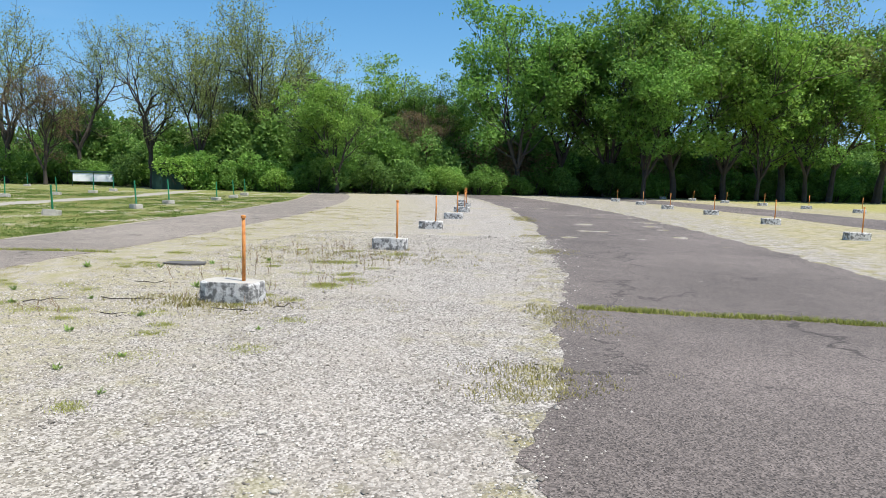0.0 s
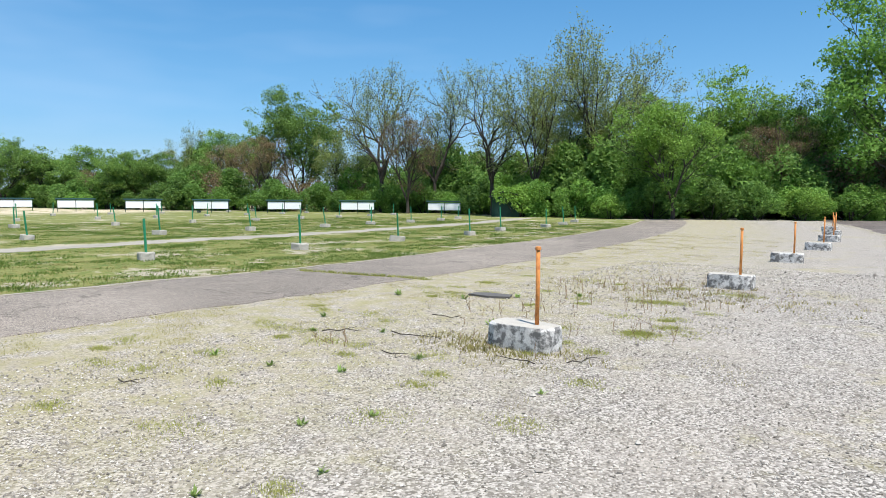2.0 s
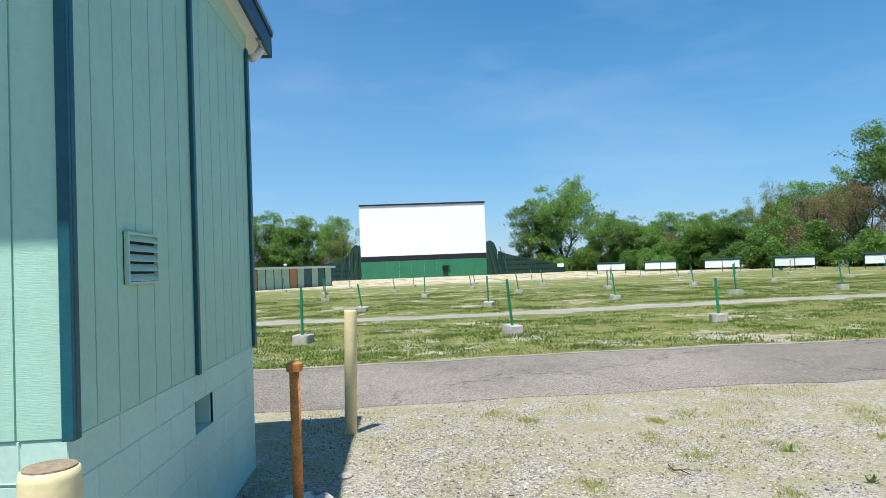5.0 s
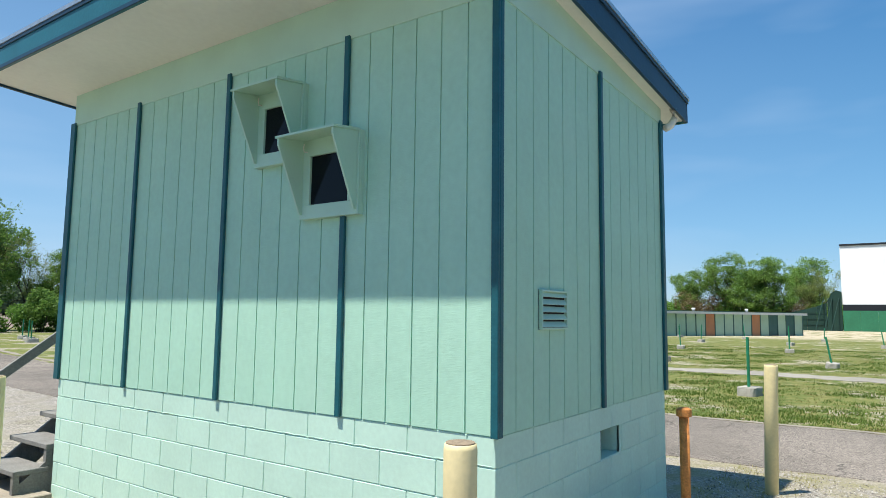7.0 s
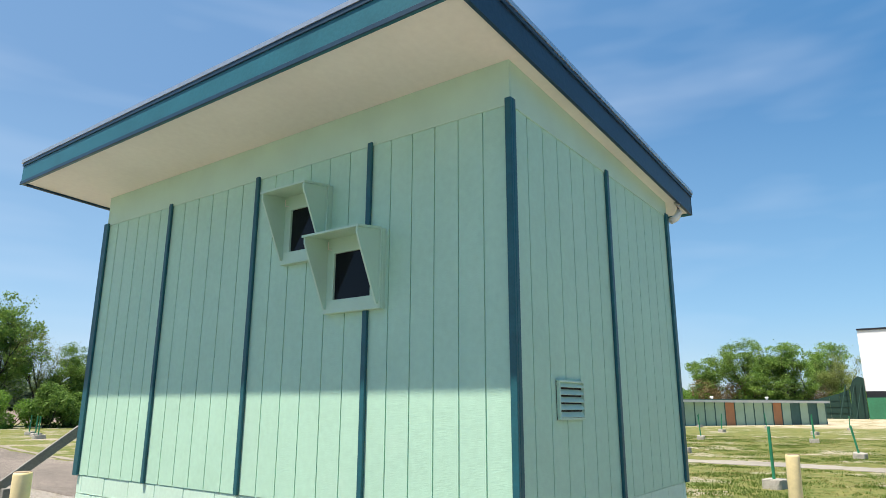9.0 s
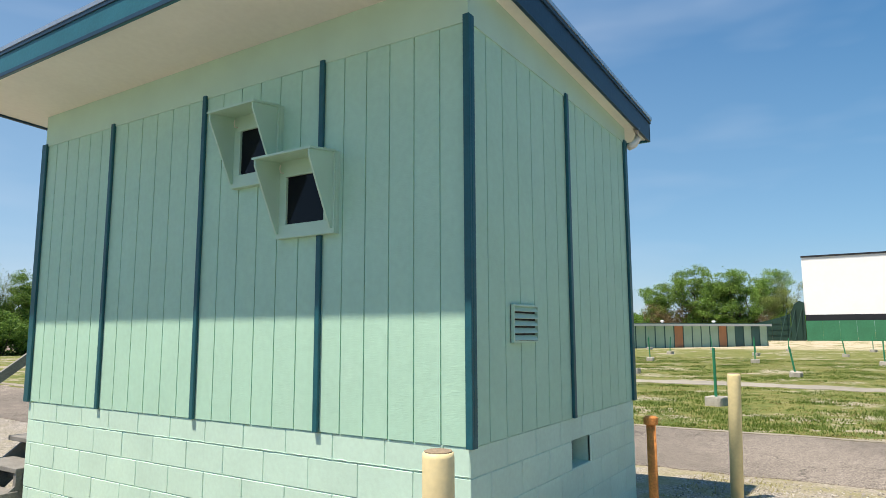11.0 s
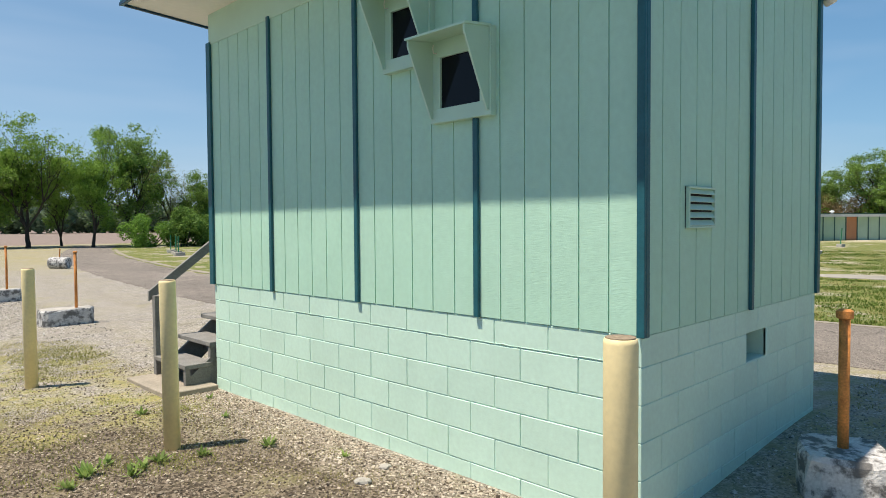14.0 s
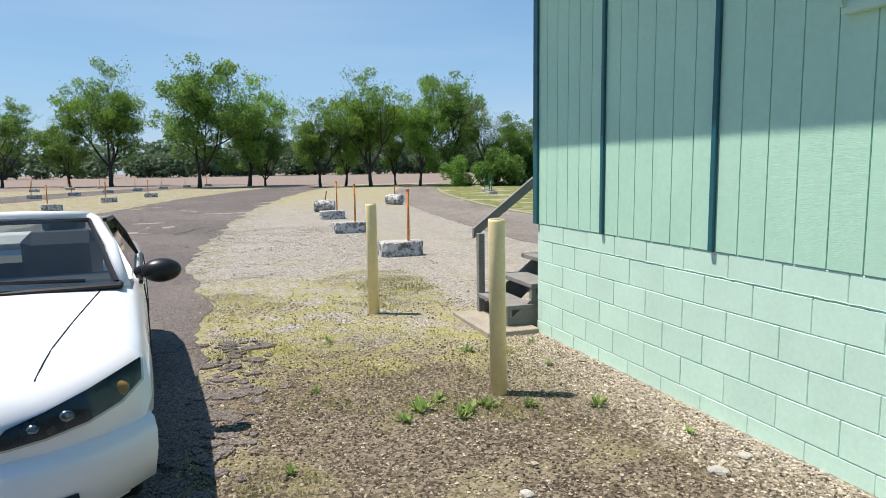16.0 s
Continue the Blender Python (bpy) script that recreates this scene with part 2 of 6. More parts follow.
def ground_material():
    """Pale gravel with worn dry grass; the field on the screen's side of the inner lane is turf."""
    m = bpy.data.materials.new("gravel_and_turf")
    m.use_nodes = True
    n, l = m.node_tree.nodes, m.node_tree.links
    p = n["Principled BSDF"]
    p.inputs["Roughness"].default_value = 0.95
    p.inputs["Specular IOR Level"].default_value = 0.2
    geo = n.new("ShaderNodeNewGeometry")
    pos = geo.outputs["Position"]

    def tex(kind, scale, detail=4.0):
        t = n.new("ShaderNodeTex" + kind)
        t.inputs["Scale"].default_value = scale
        if kind == "Noise":
            t.inputs["Detail"].default_value = detail
            t.inputs["Roughness"].default_value = 0.62
        l.new(pos, t.inputs["Vector"])
        return t

    def ramp(src, low, high, a=0.0, b=1.0):
        r = n.new("ShaderNodeMapRange")
        r.interpolation_type = "SMOOTHSTEP"
        for k, v in zip(("From Min", "From Max", "To Min", "To Max"), (low, high, a, b)):
            r.inputs[k].default_value = v
        l.new(src, r.inputs[0])
        return r.outputs[0]

    def mix(fac, a, b):
        x = n.new("ShaderNodeMixRGB")
        for i, v in ((0, fac), (1, a), (2, b)):
            if isinstance(v, tuple):
                x.inputs[i].default_value = (*v, 1)
            elif isinstance(v, float):
                x.inputs[i].default_value = v
            else:
                l.new(v, x.inputs[i])
        return x.outputs[0]

    def math2(op, a, b):
        x = n.new("ShaderNodeMath")
        x.operation = op
        x.use_clamp = op in ("MULTIPLY", "MAXIMUM") and False
        for i, v in enumerate((a, b)):
            if isinstance(v, (int, float)):
                x.inputs[i].default_value = v
            else:
                l.new(v, x.inputs[i])
        return x.outputs[0]

    stones = tex("Voronoi", 58.0)
    stones_big = tex("Voronoi", 26.0)
    speck = mix(ramp(stones.outputs["Color"], 0.1, 0.9), (0.10, 0.091, 0.08), (0.50, 0.468, 0.425))
    speck = mix(ramp(tex("Noise", 0.7).outputs[0], 0.35, 0.7, 0.0, 0.5), speck, (0.34, 0.305, 0.26))
    speck = mix(ramp(tex("Noise", 1.15, 7.0).outputs[0], 0.52, 0.66, 0.0, 0.30), speck, (0.155, 0.135, 0.108))
    speck = mix(ramp(tex("Noise", 9.0, 5.0).outputs[0], 0.55, 0.68, 0.0, 0.35), speck, (0.13, 0.118, 0.10))
    speck = mix(ramp(tex("Noise", 3.1).outputs[0], 0.52, 0.75, 0.0, 0.45), speck, (0.36, 0.33, 0.28))
    gap = ramp(stones.outputs["Distance"], 0.45, 0.8, 0.0, 0.28)
    gravel = mix(gap, speck, (0.14, 0.125, 0.105))
    sub = n.new("ShaderNodeVectorMath")
    sub.operation = "SUBTRACT"
    sub.inputs[1].default_value = (*ARC, 0)
    l.new(pos, sub.inputs[0])
    length = n.new("ShaderNodeVectorMath")
    length.operation = "LENGTH"
    l.new(sub.outputs[0], length.inputs[0])
    wob = math2("MULTIPLY", math2("SUBTRACT", tex("Noise", 0.5).outputs[0], 0.5), 2.4)
    south = n.new("ShaderNodeSeparateXYZ")
    l.new(pos, south.inputs[0])
    rad = math2("SUBTRACT", math2("ADD", length.outputs["Value"], wob), ramp(south.outputs["Y"], -2.0, -13.0, 0.0, 2.9))
    patch = tex("Noise", 0.42, 7.0).outputs[0]
    fine = tex("Noise", 2.6, 6.0).outputs[0]
    blades = tex("Noise", 24.0, 3.0).outputs[0]
    turf = mix(ramp(fine, 0.35, 0.65), (0.125, 0.155, 0.038), (0.25, 0.23, 0.08))
    turf = mix(ramp(blades, 0.35, 0.7, 0.0, 0.5), turf, (0.065, 0.105, 0.022))
    turf = mix(ramp(tex("Noise", 0.9, 5.0).outputs[0], 0.54, 0.64, 0.0, 0.6), turf, (0.07, 0.12, 0.024))
    turf = mix(ramp(math2("ADD", patch, math2("MULTIPLY", fine, 0.35)), 0.70, 0.82, 0.0, 0.85), turf, (0.40, 0.36, 0.27))
    dry = mix(ramp(fine, 0.3, 0.7), (0.40, 0.34, 0.205), (0.27, 0.25, 0.12))
    dry = mix(ramp(blades, 0.4, 0.7, 0.0, 0.5), dry, (0.19, 0.185, 0.085))
    # dry verge along the inner lane and worn tufts over the ramps
    along = n.new("ShaderNodeSeparateXYZ")
    l.new(pos, along.inputs[0])
    verge = math2("MULTIPLY", ramp(rad, 164.0, 164.9), ramp(rad, 172.2, 167.2, 0.0, 1.0))
    verge = math2("MULTIPLY", verge, ramp(along.outputs["Y"], -10.0, -3.0, 0.3, 1.0))
    near = math2("MULTIPLY", ramp(math2("ADD", patch, math2("MULTIPLY", fine, 0.5)), 0.78, 0.94), 0.5)
    cover = math2("MAXIMUM", math2("MULTIPLY", verge, ramp(fine, 0.27, 0.70, 0.0, 0.85)), near)
    ground = mix(cover, gravel, dry)
    # thin turf over the far ramps
    where = n.new("ShaderNodeSeparateXYZ")
    l.new(pos, where.inputs[0])
    thin = math2("MAXIMUM", ramp(where.outputs["Y"], -22.0, -34.0), ramp(where.outputs["X"], 10.0, 13.0))
    ground = mix(math2("MULTIPLY", thin, ramp(math2("ADD", patch, math2("MULTIPLY", fine, 0.4)), 0.5, 0.85, 0.25, 0.85)), ground, dry)
    # worn brown earth and fine chippings on the booth's parking side
    off = n.new("ShaderNodeVectorMath")
    off.operation = "SUBTRACT"
    off.inputs[1].default_value = (2.0, -1.7, 0)
    l.new(pos, off.inputs[0])
    sq = n.new("ShaderNodeVectorMath")
    sq.operation = "MULTIPLY"
    sq.inputs[1].default_value = (0.55, 0.32, 0)
    l.new(off.outputs[0], sq.inputs[0])
    dist = n.new("ShaderNodeVectorMath")
    dist.operation = "LENGTH"
    l.new(sq.outputs[0], dist.inputs[0])
    yard = ramp(math2("ADD", dist.outputs["Value"], math2("MULTIPLY", fine, 0.5)), 1.45, 0.95)
    earth = mix(ramp(stones.outputs["Color"], 0.2, 0.8), (0.05, 0.038, 0.026), (0.20, 0.16, 0.115))
    earth = mix(ramp(tex("Noise", 1.3, 5.0).outputs[0], 0.50, 0.68, 0.0, 0.5), earth, dry)
    ground = mix(math2("MULTIPLY", yard, 0.95), ground, earth)
    # short yellow-green grass behind the parking place
    carpet = math2("MULTIPLY", ramp(where.outputs["Y"], -3.2, -4.4), ramp(where.outputs["Y"], -9.4, -7.6))
    carpet = math2("MULTIPLY", carpet, math2("MULTIPLY", ramp(where.outputs["X"], 0.0, 0.6), ramp(where.outputs["X"], 3.9, 3.2)))
    carpet = math2("MULTIPLY", carpet, ramp(fine, 0.36, 0.62, 0.0, 0.8))
    ground = mix(carpet, ground, mix(ramp(blades, 0.35, 0.65), (0.36, 0.31, 0.11), (0.20, 0.205, 0.055)))
    # earth, moss and dry grass along the outer lane's edge
    rim = n.new("ShaderNodeVectorMath")
    rim.operation = "DISTANCE"
    rim.inputs[1].default_value = (-196.0, 4.0, 0)
    l.new(pos, rim.inputs[0])
    rim_r = math2("ADD", rim.outputs["Value"], math2("MULTIPLY", math2("SUBTRACT", fine, 0.5), 0.9))
    edge_band = math2("MULTIPLY", ramp(rim_r, 199.2, 199.75), ramp(fine, 0.45, 0.62, 0.0, 0.75))
    ground = mix(edge_band, ground, mix(ramp(blades, 0.38, 0.62), (0.30, 0.265, 0.12), (0.12, 0.115, 0.055)))
    field = ramp(rad, 162.5, 161.6)
    strip = math2("MULTIPLY", ramp(rad, 153.5, 156.0), ramp(math2("ADD", patch, math2("MULTIPLY", fine, 0.6)), 0.82, 0.95, 0.0, 0.85))
    turf = mix(strip, turf, mix(0.4, gravel, (0.40, 0.35, 0.24)))
    bare = math2("MULTIPLY", ramp(rad, 112.0, 98.0), ramp(patch, 0.40, 0.5))
    turf = mix(bare, turf, (0.50, 0.43, 0.31))
    ground = mix(field, ground, turf)
    far = ramp(length.outputs["Value"], 201.0, 209.0)
    ground = mix(far, ground, mix(ramp(fine, 0.4, 0.6), (0.33, 0.30, 0.12), (0.22, 0.22, 0.07)))
    # ploughed land far to the south
    sep = n.new("ShaderNodeSeparateXYZ")
    l.new(pos, sep.inputs[0])
    plough = math2("MULTIPLY", ramp(sep.outputs["Y"], -70.0, -74.0), 1.0)
    ground = mix(plough, ground, mix(ramp(fine, 0.35, 0.65), (0.19, 0.15, 0.125), (0.28, 0.225, 0.19)))
    l.new(ground, p.inputs["Base Color"])
    b = n.new("ShaderNodeBump")
    b.inputs["Strength"].default_value, b.inputs["Distance"].default_value = 0.6, 0.010
    h = math2("SUBTRACT", math2("MULTIPLY", blades, 0.6), math2("MULTIPLY", stones_big.outputs["Distance"], 0.5))
    l.new(math2("SUBTRACT", h, math2("MULTIPLY", stones.outputs["Distance"], 0.8)), b.inputs["Height"])
    l.new(b.outputs[0], p.inputs["Normal"])
    return m


def asphalt_material(name, base):
    dust = tuple(c * 1.45 for c in base)
    m = material(name, base, 0.9, var=((0.35, 0.16), (2.2, 0.12), (14.0, 0.14)), bump=0.0, alt=(dust, 0.16, 0.48, 0.70))
    n, l = m.node_tree.nodes, m.node_tree.links
    p = n["Principled BSDF"]
    geo = n.new("ShaderNodeNewGeometry")
    v = n.new("ShaderNodeTexVoronoi")
    v.inputs["Scale"].default_value = 88.0
    l.new(geo.outputs["Position"], v.inputs["Vector"])
    r = n.new("ShaderNodeMapRange")
    r.inputs["From Min"].default_value, r.inputs["From Max"].default_value = 0.0, 1.0
    r.inputs["To Min"].default_value, r.inputs["To Max"].default_value = 0.12, 2.05
    l.new(v.outputs["Color"], r.inputs[0])
    src = p.inputs["Base Color"].links[0].from_socket
    mul = n.new("ShaderNodeVectorMath")
    mul.operation = "SCALE"
    l.new(src, mul.inputs[0])
    l.new(r.outputs[0], mul.inputs["Scale"])
    # fine cracks
    c = n.new("ShaderNodeTexVoronoi")
    c.feature = "DISTANCE_TO_EDGE"
    c.inputs["Scale"].default_value = 0.33
    warp = n.new("ShaderNodeTexNoise")
    warp.inputs["Scale"].default_value, warp.inputs["Detail"].default_value = 1.4, 6.0
    l.new(geo.outputs["Position"], warp.inputs["Vector"])
    add = n.new("ShaderNodeVectorMath")
    add.operation = "MULTIPLY_ADD"
    add.inputs[1].default_value = (1.6, 1.6, 0)
    l.new(warp.outputs["Color"], add.inputs[0])
    l.new(geo.outputs["Position"], add.inputs[2])
    l.new(add.outputs[0], c.inputs["Vector"])
    cr = n.new("ShaderNodeMapRange")
    cr.inputs["From Min"].default_value, cr.inputs["From Max"].default_value = 0.002, 0.008
    cr.inputs["To Min"].default_value = 0.45
    l.new(c.outputs["Distance"], cr.inputs[0])
    mul2 = n.new("ShaderNodeVectorMath")
    mul2.operation = "SCALE"
    l.new(mul.outputs[0], mul2.inputs[0])
    l.new(cr.outputs[0], mul2.inputs["Scale"])
    l.new(mul2.outputs[0], p.inputs["Base Color"])
    b = n.new("ShaderNodeBump")
    b.inputs["Strength"].default_value, b.inputs["Distance"].default_value = 0.5, 0.005
    l.new(v.outputs["Distance"], b.inputs["Height"])
    l.new(b.outputs[0], p.inputs["Normal"])
    return m


gravel_turf = ground_material()
asphalt_inner = asphalt_material("worn_inner_asphalt", (0.172, 0.149, 0.125))
asphalt_outer = asphalt_material("worn_outer_asphalt", (0.105, 0.089, 0.080))


# ---- mesh helpers ----
def mesh_object(name, bm, mat, parent=None, smooth=False):
    me = bpy.data.meshes.new(name)
    bmesh.ops.recalc_face_normals(bm, faces=bm.faces)
    bm.to_mesh(me)
    bm.free()
    for m in mat if isinstance(mat, (list, tuple)) else [mat]:
        me.materials.append(m)
    if smooth:
        me.shade_smooth()
    ob = new(name, me)
    if parent:
        ob.parent = parent
    return ob


def part(name, bm, mat, parent, label="", smooth=False):
    ob = mesh_object(name, bm, mat, parent, smooth)
    return tagged(ob, label)


def thing(name, at=(0, 0, 0), label="", category="", group="", kind="", turn=0.0):
    ob = new(name)
    ob.matrix_basis = pose(*at, 0, 0, turn)
    return tagged(ob, label, category, group, kind)


def box(bm, x0, x1, y0, y1, z0, z1, bevel=0.0, m=None):
    vs = [bm.verts.new((x, y, z)) for z in (z0, z1) for y in (y0, y1) for x in (x0, x1)]
    for f in ((0, 2, 3, 1), (4, 5, 7, 6), (0, 1, 5, 4), (2, 6, 7, 3), (0, 4, 6, 2), (1, 3, 7, 5)):
        bm.faces.new([vs[i] for i in f])
    if m is not None:
        bmesh.ops.transform(bm, matrix=m, verts=vs)
    if bevel:
        edges = list({e for v in vs for e in v.link_edges})
        bmesh.ops.bevel(bm, geom=edges, offset=bevel, segments=1, affect="EDGES", profile=0.5)
    return bm


def boxed(*a, **k):
    return box(bmesh.new(), *a, **k)


def tube(bm, points, radii, sides=8, cap=True):
    """A tapered tube along points."""
    rings = []
    pts = [Vector(p) for p in points]
    for i, p in enumerate(pts):
        d = (pts[min(i + 1, len(pts) - 1)] - pts[max(i - 1, 0)]).normalized()
        u = d.orthogonal().normalized() if abs(d.z) > 0.95 else d.cross(Vector((0, 0, 1))).normalized()
        w = d.cross(u)
        rings.append([bm.verts.new(p + (u * math.cos(6.28318 * k / sides) + w * math.sin(6.28318 * k / sides)) * radii[i]) for k in range(sides)])
    for a, b in zip(rings, rings[1:]):
        for k in range(sides):
            bm.faces.new((a[k], a[(k + 1) % sides], b[(k + 1) % sides], b[k]))
    if cap:
        bm.faces.new(rings[0][::-1])
        bm.faces.new(rings[-1])
    return bm


def lathe(bm, profile, sides=20, centre=(0, 0)):
    """Turned shape from (radius, z) pairs."""
    rings = [[bm.verts.new((centre[0] + r * math.cos(6.28318 * k / sides), centre[1] + r * math.sin(6.28318 * k / sides), z)) for k in range(sides)] for r, z in profile]
    for a, b in zip(rings, rings[1:]):
        for k in range(sides):
            bm.faces.new((a[k], a[(k + 1) % sides], b[(k + 1) % sides], b[k]))
    bm.faces.new(rings[0][::-1])
    bm.faces.new(rings[-1])
    return bm


def prism(bm, outline, axis, lo, hi):
    """Extrude an outline of 2D points along an axis (0 x, 1 y, 2 z)."""
    def at(p, h):
        return {0: (h, p[0], p[1]), 1: (p[0], h, p[1]), 2: (p[0], p[1], h)}[axis]
    a = [bm.verts.new(at(p, lo)) for p in outline]
    b = [bm.verts.new(at(p, hi)) for p in outline]
    bm.faces.new(a)
    bm.faces.new(b[::-1])
    for i in range(len(a)):
        j = (i + 1) % len(a)
        bm.faces.new((a[i], b[i], b[j], a[j]))
    return bm


def blob_noise(x, y, s=1.0, o=0.0):
    return noise.noise(Vector((x * s + o, y * s - o, o)))


def height(x, y):
    """The ground: nearly level, a slight mound at the booth's inner corner."""
    d = (x + 3.0) ** 2 + (y - 1.0) ** 2
    near = max(0.0, 1 - (math.hypot(x, y) / 60) ** 2)
    return 0.11 * math.exp(-d / 2.2) + 0.018 * near * blob_noise(x, y, 0.8) + 0.05 * near * blob_noise(x, y, 0.11, 3.0) - 0.02


# ---- ground, lanes ----
def make_ground():
    us = np.linspace(-7.9, 7.9, 190)
    xs, ys = 1.3 * np.sinh(us) - 1.0, 1.3 * np.sinh(us) + 2.0
    verts = [(x, y, height(x, y)) for y in ys for x in xs]
    k = len(xs)
    faces = [(j * k + i, j * k + i + 1, (j + 1) * k + i + 1, (j + 1) * k + i) for j in range(k - 1) for i in range(k - 1)]
    me = bpy.data.meshes.new("ground")
    me.from_pydata(verts, [], faces)
    me.materials.append(gravel_turf)
    me.shade_smooth()
    return tagged(new("ground", me), "pale gravel ramps with dry grass, turf field beyond", "ground", kind="structure")


make_ground()


def belly(y):
    return -0.80 * np.exp(-(((y + 4.5) / 4.0) ** 2)) - 0.30 * np.exp(-(((y - 3.0) / 2.0) ** 2))


def swing(y):
    """How far the inner lane shifts outwards behind the booth."""
    t = np.clip((-2.0 - y) / 11.0, 0.0, 1.0)
    return 2.9 * t * t * (3 - 2 * t)


def lane(name, centre, r0, r1, y0, y1, mat, label, rag=0.12, lift=0.009):
    """An asphalt strip bending round centre, with broken edges and a low lip."""
    verts, faces = [], []
    across = 9
    y, ys = y0, []
    while y < y1:
        ys.append(y)
        y += 0.16 + 0.02 * max(0.0, abs(y - 2) - 8)
    for i, y in enumerate(ys):
        a = math.asin((y - centre[1]) / r1)
        lo = r0 + rag * (1.5 * blob_noise(y, 4, 0.32, 11) + blob_noise(y, 0, 0.9, 7) + 0.7 * blob_noise(y, 0, 3.3, 2) + 0.35 * blob_noise(y, 0, 11.0, 5) + 0.25 * blob_noise(y, 3, 23.0, 8))
        hi = r1 + rag * (blob_noise(y, 9, 0.9, 3) + 0.7 * blob_noise(y, 5, 3.1, 2) + 0.35 * blob_noise(y, 5, 10.0, 6))
        if name in ("road_inner", "kerb_strip"):
            lo += swing(y)
            hi += swing(y) * 0.86
        if name == "road_outer":  # the edge bellies out beside the booth
            lo += belly(y)
        for j in range(across + 2):
            r = lo if j == 0 else hi if j == across + 1 else lo + (hi - lo) * (0.004 + 0.992 * (j - 1) / (across - 1))
            px, py = centre[0] + r * math.cos(a), centre[1] + r * math.sin(a)
            z = height(px, py) + (lift if 0 < j < across + 1 else -0.03)
            verts.append((px, py, z))
    w = across + 2
    for i in range(len(ys) - 1):
        for j in range(w - 1):
            faces.append((i * w + j, i * w + j + 1, (i + 1) * w + j + 1, (i + 1) * w + j))
    me = bpy.data.meshes.new(name)
    me.from_pydata(verts, [], faces)
    me.materials.append(mat)
    return tagged(new(name, me), label, "road", kind="structure")


OUTER = (-196.0, 4.0)
lane("road_inner", ARC, 161.3, 164.75, -62, 62, asphalt_inner, "cracked grey asphalt lane between turf and gravel")
lane("road_outer", OUTER, 199.95, 206.0, -70, 74, asphalt_outer, "worn brown-grey asphalt lane beside the gravel ramp", 0.2, 0.006)
lane("road_far", OUTER, 215.0, 221.0, -90, 90, asphalt_outer, "faded asphalt lane behind the second ramp", 0.2)
lane("kerb_strip", ARC, 161.16, 161.32, -50, 55, material("pale_edging_concrete", (0.27, 0.24, 0.19), 0.9, var=((1.5, 0.15), (20.0, 0.15)), bump=0.3), "pale broken concrete edging along the turf", 0.05, 0.016)
path_mat = material("pale_worn_track", (0.29, 0.27, 0.23), 0.95, var=((0.6, 0.15), (6.0, 0.15)), bump=0.3)
lane("road_track", ARC, 149.85, 151.35, -55, 55, path_mat, "pale worn track across the turf field", 0.42, 0.012)


# ---- the projection booth ----
BX, BY = -2.905, -4.66  # the far corners; the near corner stands at the origin
ZB, ZT = 1.02, 3.41  # bottom and top of the siding
booth = thing("projection_booth", label="mint green projection booth on a painted block base", category="booth")


